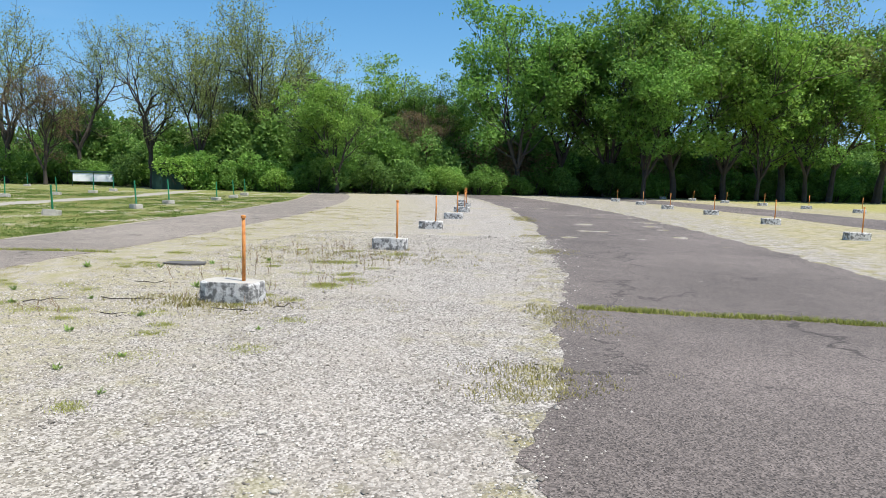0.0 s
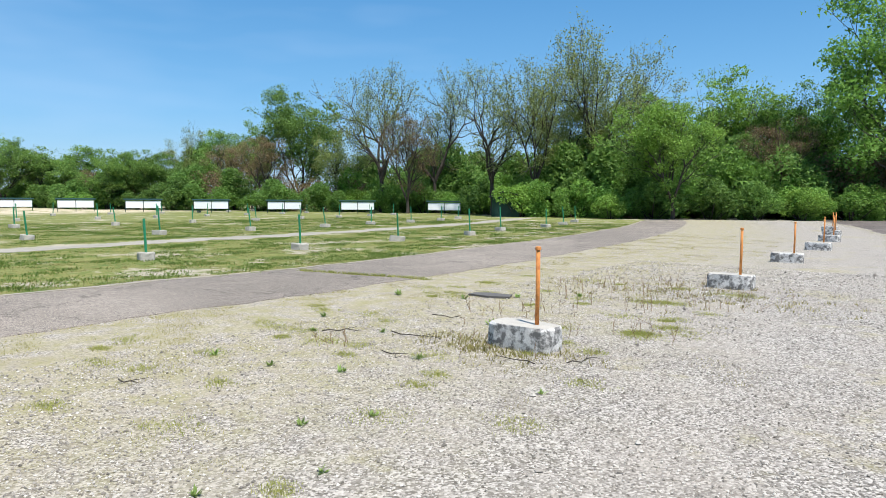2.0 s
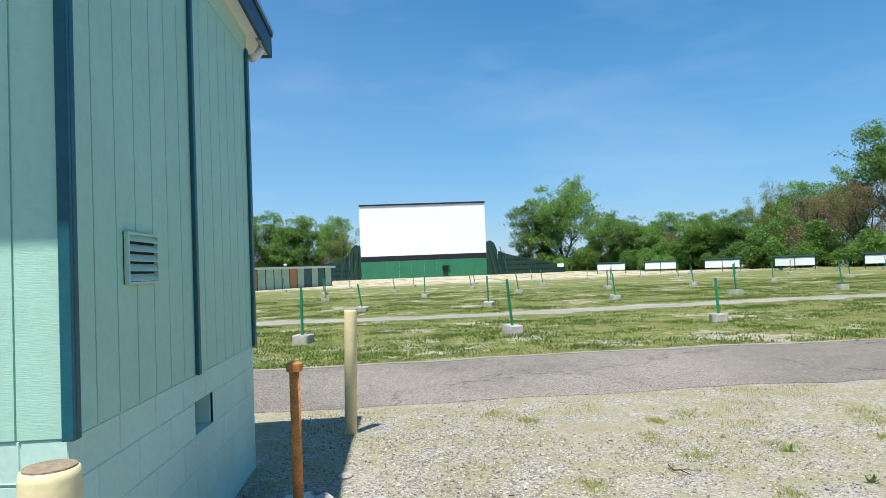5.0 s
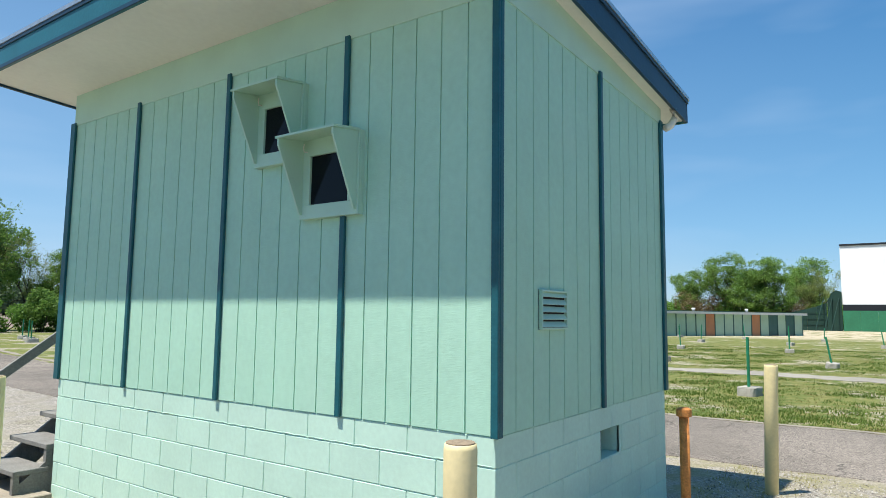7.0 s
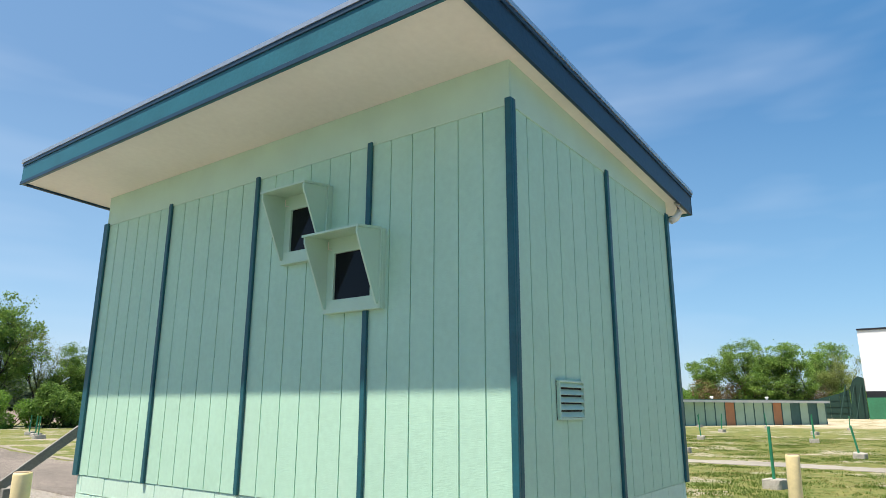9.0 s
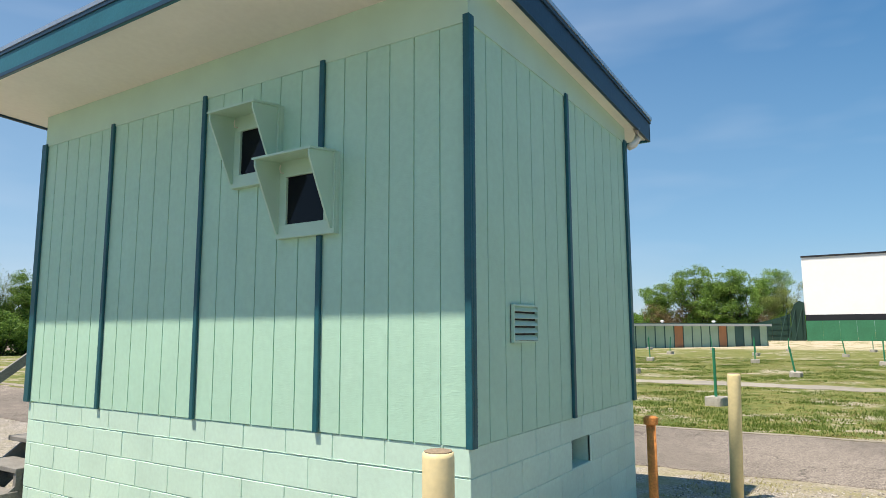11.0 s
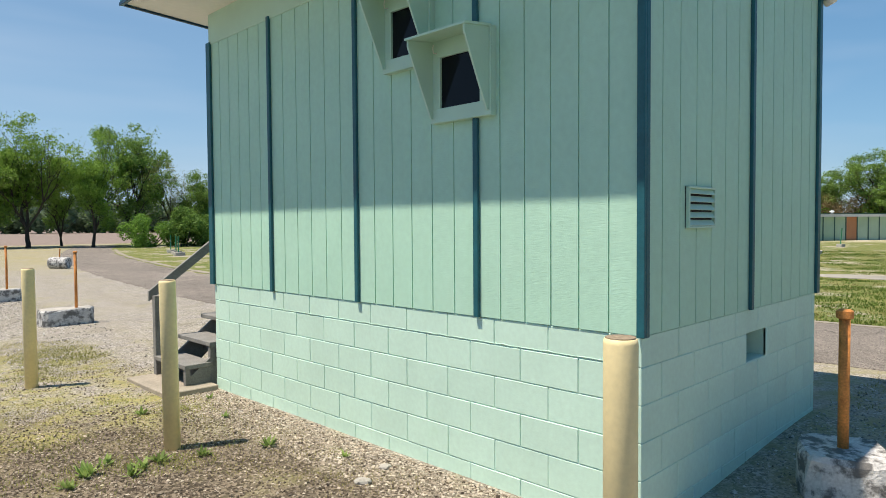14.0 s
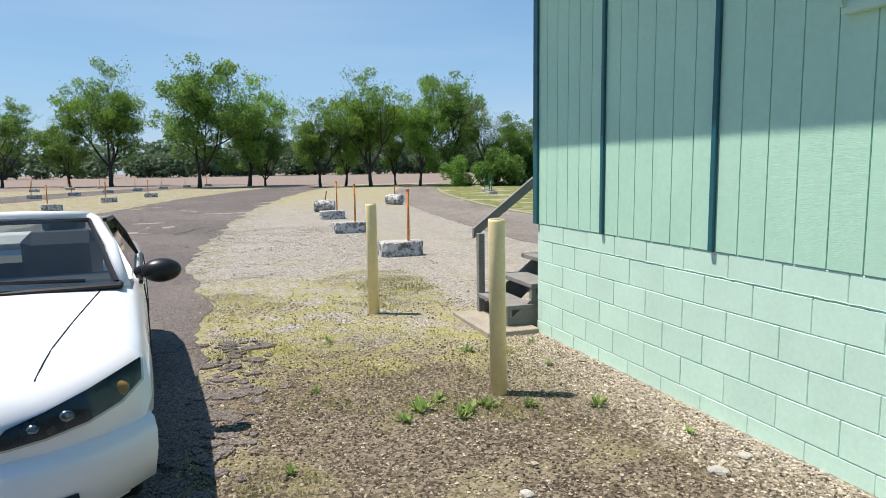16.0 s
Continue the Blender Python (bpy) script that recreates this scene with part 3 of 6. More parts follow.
def make_booth():
    hx0, hx1, hz0, hz1 = -1.78, -1.425, 0.665, 0.86  # the barred opening
    e = 0.005
    bm = boxed(BX + e, -e, BY + e, -0.2, -0.3, ZB + 0.02)
    for a in ((BX + e, hx0, -0.3, ZB + 0.02), (hx1, -e, -0.3, ZB + 0.02), (hx0, hx1, -0.3, hz0), (hx0, hx1, hz1, ZB + 0.02)):
        box(bm, a[0], a[1], -0.2, -e, a[2], a[3])
    base = part("block_base", bm, mint_block, booth, "mint painted concrete block base")
    # block courses on the two faces that show
    cw, ch, j = 0.4, 0.2, 0.006
    shared = {}

    def block(width, high):
        key = (round(width, 3), round(high, 3))
        if key not in shared:
            bm = boxed(0, width - j, 0.0, 0.02, 0, high - j, bevel=0.003)
            ob = mesh_object("block", bm, mint_block)
            shared[key] = ob.data
            bpy.data.objects.remove(ob)
        return shared[key]

    def place(data, m):
        ob = new("block", data)
        ob.parent = base
        ob.matrix_basis = m

    # the top course is cut under the sill; joints step by half a block from course to course
    tops = [ZB, 0.86, 0.665, 0.47, 0.275, 0.08, -0.115]
    for i, (top, z) in enumerate(zip(tops, tops[1:])):
        h = top - z
        cuts = [0.0, 0.17 if i % 2 == 0 else 0.37]
        while cuts[-1] + cw < -BY - 0.05:
            cuts.append(cuts[-1] + cw)
        cuts.append(-BY)
        for a, b in zip(cuts, cuts[1:]):
            place(block(b - a, h), pose(random.uniform(-0.0015, 0.0015), -b, z, random.uniform(-0.1, 0.1), 0, 90))
        cuts = [0.0, 0.225 if i % 2 else 0.425]
        while cuts[-1] + cw < -BX - 0.05:
            cuts.append(cuts[-1] + cw)
        cuts.append(-BX)
        for a, b in zip(cuts, cuts[1:]):
            if z < hz1 - 0.02 and z + h > hz0 + 0.02 and b > -hx1 + 0.02 and a < -hx0 - 0.02:
                for u0, u1 in ((a, -hx1), (-hx0, b)):
                    if u1 - u0 > 0.03:
                        place(block(u1 - u0, h), pose(-u0, 0, z, 0, 0, 180))
                continue
            place(block(b - a, h), pose(-a, 0, z, 0, 0, 180))
    # a ragged line of mortar over the topmost joint
    pts = [(0.001 + 0.0015 * blob_noise(k, 2.0, 0.9, 3), -0.02 - k * 0.046, 0.866 + 0.006 * blob_noise(k, 0.0, 0.7, 5)) for k in range(100)]
    part("mortar_bead", tube(bmesh.new(), pts, [max(0.0008, 0.0018 + 0.004 * blob_noise(k, 5.0, 0.8, 8)) for k in range(100)], 6), mint_block, base, "ragged painted mortar line")

    def siding(width, z0, z1, strips, groove=0.009):
        """Grooved plywood: raised strips on a backing, facing -y, from x 0 to width."""
        bm = boxed(0, width, 0.008, 0.016, z0, z1)
        edges = [width * k / strips for k in range(strips + 1)]
        for a, b in zip(edges, edges[1:]):
            box(bm, a + (groove / 2 if a else 0), b - (groove / 2 if b < width else 0), 0.0, 0.009, z0, z1)
        return bm

    # long face with the ports, facing +x; short face with the vent, facing +y
    joints = [0.0, -1.10, -2.305, -3.53, BY]
    for a, b in zip(joints, joints[1:]):
        ob = part("siding_panel", siding(a - b, ZB, ZT, 6), mint_wood, booth, "grooved mint plywood panel")
        ob.matrix_basis = pose(0.006, b, 0, 0, 0, 90)
    short = [0.0, -1.445, BX]
    for a, b in zip(short, short[1:]):
        ob = part("siding_panel", siding(a - b, ZB, ZT, 7), mint_wood, booth)
        ob.matrix_basis = pose(a, 0.006, 0, 0, 0, 180)
    for w, m in ((-BX, pose(BX, BY - 0.022, 0)), (-BY, pose(BX - 0.022, 0, 0, 0, 0, -90))):
        ob = part("siding_panel", siding(w, ZB, ZT, round(w / 0.2)), mint_wood, booth)
        ob.matrix_basis = m
    part("wall_core", prism(bmesh.new(), [(BX + 0.012, ZB + 0.03), (-0.012, ZB + 0.03), (-0.012, 3.685), (BX + 0.012, 3.54)], 1, BY + 0.012, -0.012), mint_wood, booth)
    # frieze boards over the siding
    part("frieze", boxed(0.001, 0.014, BY - 0.014, 0.014, ZT - 0.012, 3.697, 0.003), mint_trim, booth)
    part("frieze", prism(bmesh.new(), [(BX - 0.014, ZT - 0.012), (0.0, ZT - 0.012), (0.0, 3.697), (BX - 0.014, 3.547)], 1, 0.001, 0.014), mint_trim, booth)
    part("frieze", prism(bmesh.new(), [(BX - 0.03, ZT - 0.012), (0.0, ZT - 0.012), (0.0, 3.697), (BX - 0.03, 3.546)], 1, BY - 0.03, BY - 0.001), mint_trim, booth)
    # battens
    def batten(y, w=0.04):
        part("batten", boxed(0.007, 0.030, y - w / 2, y + w / 2, ZB - 0.004, ZT + 0.01, 0.003), teal, booth, "dark teal batten")
    for y in joints[1:4]:
        batten(y)
    part("corner_board", boxed(0.007, 0.030, -0.014, 0.030, ZB - 0.008, ZT + 0.03, 0.003), teal, booth, "dark teal corner board")
    part("corner_board", boxed(-0.03, 0.0065, 0.007, 0.030, ZB - 0.008, ZT + 0.03, 0.003), teal, booth)
    part("corner_board", boxed(0.007, 0.030, BY - 0.05, BY + 0.03, ZB - 0.006, ZT + 0.01, 0.003), teal, booth)
    for x, w in ((-1.445, 0.045), (BX + 0.015, 0.07)):
        part("batten", boxed(x - w / 2, x + w / 2, 0.007, 0.030, ZB - 0.004, ZT + 0.01, 0.003), teal, booth, "dark teal batten")
    # roof: soffit, fascia all round, deck and metal edge
    x0, x1, y0, y1 = BX - 0.45, 0.72, BY - 0.36, 0.14
    zf, zb = 3.73, 3.52  # soffit height at front and back

    def slab(za, zb2, grow=0.0, thick=0.02, inner=None):
        bm = bmesh.new()
        xs = (x0 - grow, x1 + grow)
        zs = (zb + za, zf + za)
        vs = [bm.verts.new((x, y, z + t)) for t in (0, thick) for y in (y0 - grow, y1 + grow) for x, z in zip(xs, zs)]
        for f in ((0, 2, 3, 1), (4, 5, 7, 6), (0, 1, 5, 4), (2, 6, 7, 3), (0, 4, 6, 2), (1, 3, 7, 5)):
            bm.faces.new([vs[i] for i in f])
        return bm
    part("soffit", slab(0, 0, -0.025, 0.02), soffit_white, booth, "white painted soffit")
    part("roof_deck", slab(0.197, 0, 0.018, 0.034), roof_metal, booth, "flat roof with pale metal drip edge")
    # the first two, side boards, carry their shade as navy colour
    for i, bm in enumerate((
        prism(bmesh.new(), [(x0, zb - 0.02), (x1, zf - 0.02), (x1, zf + 0.2), (x0, zb + 0.2)], 1, y1 - 0.025, y1),
        prism(bmesh.new(), [(x0, zb - 0.02), (x1, zf - 0.02), (x1, zf + 0.2), (x0, zb + 0.2)], 1, y0, y0 + 0.025),
        boxed(x1 - 0.025, x1 + 0.002, y0, y1, zf - 0.022, zf + 0.198, 0.003),
        boxed(x0 - 0.002, x0 + 0.025, y0, y1, zb - 0.022, zb + 0.198, 0.003),
    )):
        part("fascia", bm, fascia_navy_shade if i < 2 else fascia_teal, booth, "chipped side fascia board, teal with its shade painted navy" if i < 2 else "teal painted fascia board")
    for z in (zf - 0.026, zf + 0.165):
        part("fascia_strip", boxed(x1 + 0.002, x1 + 0.012, y0, y1 + 0.004, z, z + 0.034, 0.002), fascia_navy_shade, booth, "thin navy edge strip")
    part("fascia_strip", prism(bmesh.new(), [(x0, zb + 0.165), (x1, zf + 0.165), (x1, zf + 0.2), (x0, zb + 0.2)], 1, y1, y1 + 0.012), fascia_navy_shade, booth)
    for y, side in ((y1 - 0.012, 1),):
        tube_bm = tube(bmesh.new(), [(BX - 0.07, 0.11, 3.54), (BX - 0.10, 0.11, 3.45), (BX - 0.08, 0.08, 3.39), (BX - 0.03, 0.05, 3.36)], [0.034] * 4, 10)
        part("downpipe_elbow", tube_bm, soffit_white, booth, "white downpipe elbow", True)
    # louvred vent; a near-black sheet paints the shade between its slats
    vx0, vx1, vz0, vz1 = -0.83, -0.475, 1.56, 1.795
    vent = part("vent", boxed(vx0, vx1, 0.0065, 0.011, vz0, vz1), interior_shade, booth, "mint louvred wall vent")
    for b in ((vx0, vx1, vz0, vz0 + 0.012), (vx0, vx1, vz1 - 0.012, vz1), (vx0, vx0 + 0.012, vz0 + 0.012, vz1 - 0.012), (vx1 - 0.012, vx1, vz0 + 0.012, vz1 - 0.012)):
        part("vent_frame", boxed(b[0], b[1], 0.0065, 0.032, b[2], b[3], 0.002), mint_trim, vent)
    for i in range(5):
        z = vz0 + 0.014 + i * 0.0445
        bm = prism(bmesh.new(), [(0.010, z + 0.031), (0.012, z + 0.034), (0.033, z + 0.003), (0.031, z)], 0, vx0 + 0.011, vx1 - 0.011)
        part("slat", bm, mint_trim, vent)
    # barred opening in the base, its back painted near-black as shade
    op = part("base_opening", boxed(hx0, hx1, -0.199, -0.19, hz0, hz1), interior_shade, booth, "dark barred opening in block base")
    for i in range(7):
        x = hx0 + 0.03 + i * 0.047
        part("bar", boxed(x, x + 0.008, -0.14, -0.13, hz0, hz1), grey_wood, op)
    # projection ports with hoods
    def port(ya, yb, za, zb2, deep=0.27):
        p = part("projection_port", boxed(0.0065, 0.034, ya, yb, za, zb2 + 0.04), mint_trim, booth, "hooded projection port with dark glass")
        fw = 0.088
        gy0, gy1, gz0, gz1 = ya + fw, yb - 0.09, za + 0.09, zb2 - 0.08
        glass = material("dark_port_glass", (0.006, 0.007, 0.010), 0.08, spec=0.16)
        part("pane", boxed(0.034, 0.038, gy0, gy1, gz0, gz1), glass, p, "dark reflective glass pane")
        for b in ((ya, yb, za, gz0), (ya, yb, gz1, zb2 + 0.038), (ya, gy0, gz0, gz1), (gy1, yb, gz0, gz1)):
            part("port_frame", boxed(0.034, 0.056, b[0], b[1], b[2], b[3], 0.002), mint_trim, p)
        for y in (ya + 0.012, yb - 0.026):
            bm = prism(bmesh.new(), [(0.056, za + 0.03), (0.075, za + 0.03), (deep, zb2 - 0.04), (deep, zb2), (0.056, zb2 + 0.03)], 1, y, y + 0.014)
            part("hood_side", bm, mint_trim, p)
        bm = prism(bmesh.new(), [(0.05, zb2 + 0.03), (deep + 0.01, zb2), (deep + 0.01, zb2 + 0.014), (0.05, zb2 + 0.045)], 1, ya, yb)
        part("hood_top", bm, mint_trim, p)
        hook = tube(bmesh.new(), [(0.056, ya + 0.06, zb2 - 0.05), (0.09, ya + 0.065, zb2 - 0.055), (0.10, ya + 0.07, zb2 - 0.03), (0.095, ya + 0.07, zb2 - 0.005)], [0.0035] * 4, 6)
        part("hook", hook, soffit_white, p, "small white hook")
    port(-1.46, -0.945, 2.245, 2.737)
    port(-1.935, -1.463, 2.645, 3.135)


make_booth()


# ---- back steps of the booth ----
def make_steps():
    s = thing("wooden_steps", (0, 0, 0), "grey weathered wooden steps with a handrail", "steps")
    y0, y1 = BY - 0.82, BY - 0.06
    for i in range(4):
        z = 0.22 + 0.2 * i
        x = 0.30 - 0.26 * i
        part("tread", boxed(x - 0.30, x, y0, y1, z - 0.045, z, 0.005), grey_wood, s)
        part("riser", boxed(x - 0.29, x - 0.26, y0 + 0.02, y1 - 0.02, z - 0.2, z - 0.046), grey_wood, s)
        part("cleat", boxed(x - 0.06, x - 0.01, y1 - 0.06, y1 - 0.01, max(-0.05, z - 0.2), z - 0.046), grey_wood, s)
    for y in (y0 + 0.01, y1 - 0.05):
        bm = prism(bmesh.new(), [(0.24, -0.05), (0.24, 0.1), (-0.62, 0.76), (-0.62, 0.5), (0.0, -0.05)], 1, y, y + 0.035)
        part("stringer", bm, grey_wood, s)
    part("landing", boxed(-1.5, -0.79, y0, y1, 0.97, 1.02, 0.005), grey_wood, s)
    for x in (-1.45, -0.85):
        for y in (y0 + 0.02, y1 - 0.1):
            part("post", boxed(x, x + 0.08, y, y + 0.08, -0.05, 0.97), grey_wood, s)
    part("rail_post", boxed(0.22, 0.29, y0 - 0.05, y0 + 0.02, -0.05, 0.86, 0.004), grey_wood, s)
    part("rail_post", boxed(-0.9, -0.83, y0 - 0.05, y0 + 0.02, -0.05, 1.72, 0.004), grey_wood, s)
    bm = prism(bmesh.new(), [(0.32, 0.80), (0.32, 0.91), (-1.0, 1.90), (-1.0, 1.78)], 1, y0 - 0.09, y0 - 0.05)
    part("handrail", bm, grey_wood, s)


make_steps()
tagged(mesh_object("concrete_pad", boxed(0.03, 0.56, BY - 0.90, BY + 0.10, -0.05, 0.015, 0.008), material("dirty_concrete", (0.33, 0.29, 0.23), 0.9, var=((5.0, 0.2), (50.0, 0.15)), bump=0.4)), "pale concrete pad before the steps", "pad", kind="structure")


# ---- bollards, posts, kerb blocks ----
cap_fill = material("stained_concrete_fill", (0.33, 0.26, 0.18), 0.95, var=((12.0, 0.25), (90.0, 0.2)), bump=0.6, bump_scale=110)


def make_bollard(x, y, h, lean=(0, 0), label="pale yellow steel bollard filled with concrete"):
    z = height(x, y)
    b = thing("bollard", (x, y, z), label, "bollard", "bollards round the booth")
    b.matrix_basis = pose(x, y, z, lean[0], lean[1], random.uniform(0, 360))
    part("pipe", lathe(bmesh.new(), [(0.058, -0.2), (0.0585, h - 0.02), (0.056, h - 0.004), (0.052, h - 0.002)], 28), yellow, b, smooth=False).data.shade_smooth()
    part("concrete_cap", lathe(bmesh.new(), [(0.052, h - 0.03), (0.051, h + 0.002), (0.03, h + 0.004), (0.004, h + 0.005)], 20), cap_fill, b, "rough concrete fill")


make_bollard(-3.74, 0.69, 1.16, (0, -2.0))
make_bollard(1.05, 0.48, 1.22)
make_bollard(1.08, -3.15, 1.24, (0, 0.8))
make_bollard(1.34, -5.93, 1.20, (0, -1.0))


def make_footing_mesh(seed, w=0.82, d=0.44, h=0.27):
    """A cast footing with rounded ends and chipped edges."""
    rnd = random.Random(seed)
    bm = bmesh.new()
    k = 22
    rings = []
    for z, s in ((-0.12, 1.0), (h * 0.4, 1.0), (h - 0.025, 0.995), (h, 0.95)):
        ring = []
        for i in range(k):
            a = 6.28318 * i / k
            c, sn = math.cos(a), math.sin(a)
            ex = 0.45
            x = w / 2 * math.copysign(abs(c) ** ex, c) * s
            y = d / 2 * math.copysign(abs(sn) ** ex, sn) * s
            ring.append(bm.verts.new((x + rnd.uniform(-0.01, 0.01), y + rnd.uniform(-0.01, 0.01), z + rnd.uniform(-0.008, 0.008))))
        rings.append(ring)
    for a, b in zip(rings, rings[1:]):
        for i in range(k):
            bm.faces.new((a[i], a[(i + 1) % k], b[(i + 1) % k], b[i]))
    top = bm.faces.new(rings[-1])
    top.material_index = 1
    return bm


def speaker_post(x, y, turn, style, seed, h=0.9, lean=(0, 0)):
    """A speaker pole on its concrete footing."""
    z = height(x, y)
    if style == "rust":
        t = thing("speaker_post", (x, y, z), "rusted steel speaker pole in a stained concrete footing", "speaker post", "speaker posts on the gravel", turn=turn)
        part("footing", make_footing_mesh(seed), [old_concrete, concrete_top], t, "stained whitewashed concrete footing")
        px, top, base = 0.16, 0.27 + h, 0.26
        bm = tube(bmesh.new(), [(px, 0, base), (px + 0.004, 0, base + h * 0.5), (px, 0, top)], [0.024, 0.023, 0.024], 12)
        part("pole", bm, rust, t, "rusted pole", True)
        part("pole_cap", lathe(bmesh.new(), [(0.026, top - 0.03), (0.033, top - 0.028), (0.033, top), (0.02, top + 0.01)], 12, (px, 0)), rust, t)
    else:
        t = thing("speaker_post", (x, y, z), "green painted speaker pole in a low pale footing", "speaker post", "green speaker posts on the turf", turn=turn)
        part("footing", make_footing_mesh(seed, 0.60, 0.40, 0.20), [concrete_top, concrete_top], t, "pale concrete footing").matrix_basis = pose(0, 0, 0, lean[1] * 45, lean[0] * 45, 0)
        lx, ly = lean
        bm = tube(bmesh.new(), [(0.05, 0, 0.1), (0.05 + lx * h, ly * h, 0.14 + h)], [0.034, 0.034], 8)
        part("pole", bm, green_post, t, "green painted pole")
    return t


# the gravel row beside the camera, bending away both ways
for i, (x, y) in enumerate([(-0.46, 6.78), (-0.02, 13.5), (-0.35, 20.4), (-0.5, 26.4), (-1.0, 32.5), (-1.7, 38.4), (-2.6, 44.3)]):
    speaker_post(x, y, -4 + 7 * math.sin(i), "rust", 20 + i, 0.86 + 0.05 * math.sin(3 * i))
for i, (x, y) in enumerate([(-0.25, -10.65), (-0.2, -15.4), (-0.6, -20.4)]):
    speaker_post(x, y, 184, "rust", 30 + i, 0.95)
# the row beyond the outer lane
for i, (x, y) in enumerate([(13.9, 22.9), (13.6, 30.9), (12.8, 39.0), (11.6, 46.5), (10.8, 54.5), (9.5, 62.5), (11.6, -18.0), (10.9, -25.0), (9.9, -32.0), (8.6, -39.0), (7.1, -46.0)]):
    speaker_post(x, y, random.uniform(-8, 8), "rust", 40 + i, 0.85)
for i in range(9):
    y = 32 + i * 6.2
    r = 226.5
    speaker_post(OUTER[0] + math.sqrt(r * r - (y - OUTER[1]) ** 2), y, random.uniform(-8, 8), "rust", 60 + i, 0.85)
for i in range(10):
    y = -30 - i * 5.4
    r = 226.5
    speaker_post(OUTER[0] + math.sqrt(r * r - (y - OUTER[1]) ** 2), y, random.uniform(-8, 8), "rust", 75 + i, 0.85)
for r in (216.5, 237.0, 247.5):
    for i in range(11):
        y = -27 - i * 5.2
        speaker_post(OUTER[0] + math.sqrt(r * r - (y - OUTER[1]) ** 2), y, random.uniform(-8, 8), "rust", 90 + i, 0.85)
# green posts over the turf, arc after arc
rnd = random.Random(5)
for row, (r, step, start) in enumerate([(156.8, 5.35, -1.4), (146.0, 5.3, -0.6), (135.0, 5.6, 2.4), (123.5, 5.6, 0.8), (111.5, 5.8, 2.0)]):
    for i in range(-5, 10):
        y = start + i * step + rnd.uniform(-0.3, 0.3)
        if (y < -16 and row > 0):
            continue
        x = ARC[0] + math.sqrt(r * r - (y - ARC[1]) ** 2) + rnd.uniform(-0.4, 0.4)
        speaker_post(x, y, rnd.uniform(-25, 25), "green", 100 + row * 20 + i, rnd.uniform(0.95, 1.15), (rnd.uniform(-0.12, 0.05), rnd.uniform(-0.16, 0.06)))
for i, (x, y) in enumerate([(-13.0, -36.0), (-13.9, -38.5), (-14.6, -41.0)]):
    speaker_post(x, y, 20 * i, "green", 260 + i, 1.0)


# the rusted standpipe by the booth
def make_standpipe(x=-1.31, y=0.59):
    z = height(x, y)
    t = thing("standpipe", (x, y, z), "rusted standpipe in a round stained concrete collar", "pipe")
    k = make_footing_mesh(9, 0.52, 0.46, 0.25)
    part("collar", k, [old_concrete, old_concrete], t, "stained concrete collar").matrix_basis = pose(0, 0, 0, 0, 0, 20)
    part("pipe", tube(bmesh.new(), [(0, 0, 0.2), (0.0, 0, 1.04)], [0.030, 0.030], 16), rust, t, smooth=True)
    part("pipe_cap", lathe(bmesh.new(), [(0.036, 1.01), (0.046, 1.015), (0.046, 1.055), (0.03, 1.065)], 16), rust, t)


make_standpipe()


# fallen speaker drums at the far end of the gravel row
def make_drum(x, y, turn):
    z = height(x, y)
    t = thing("concrete_drum", (x, y, z), "weathered concrete drum lying on gravel", "drum", turn=turn)
    bm = lathe(bmesh.new(), [(0.20, -0.40), (0.235, -0.37), (0.245, 0.0), (0.235, 0.37), (0.20, 0.40)], 18)
    bmesh.ops.transform(bm, matrix=pose(0, 0, 0.22, 90, 0, 0), verts=bm.verts)
    part("drum_body", bm, old_concrete, t)
    part("stub_pole", tube(bmesh.new(), [(0.02, 0, 0.3), (0.1, 0.1, 0.8)], [0.024, 0.024], 8), rust, t)


make_drum(-1.0, -24.6, 75)
make_drum(-4.7, -28.0, 40)


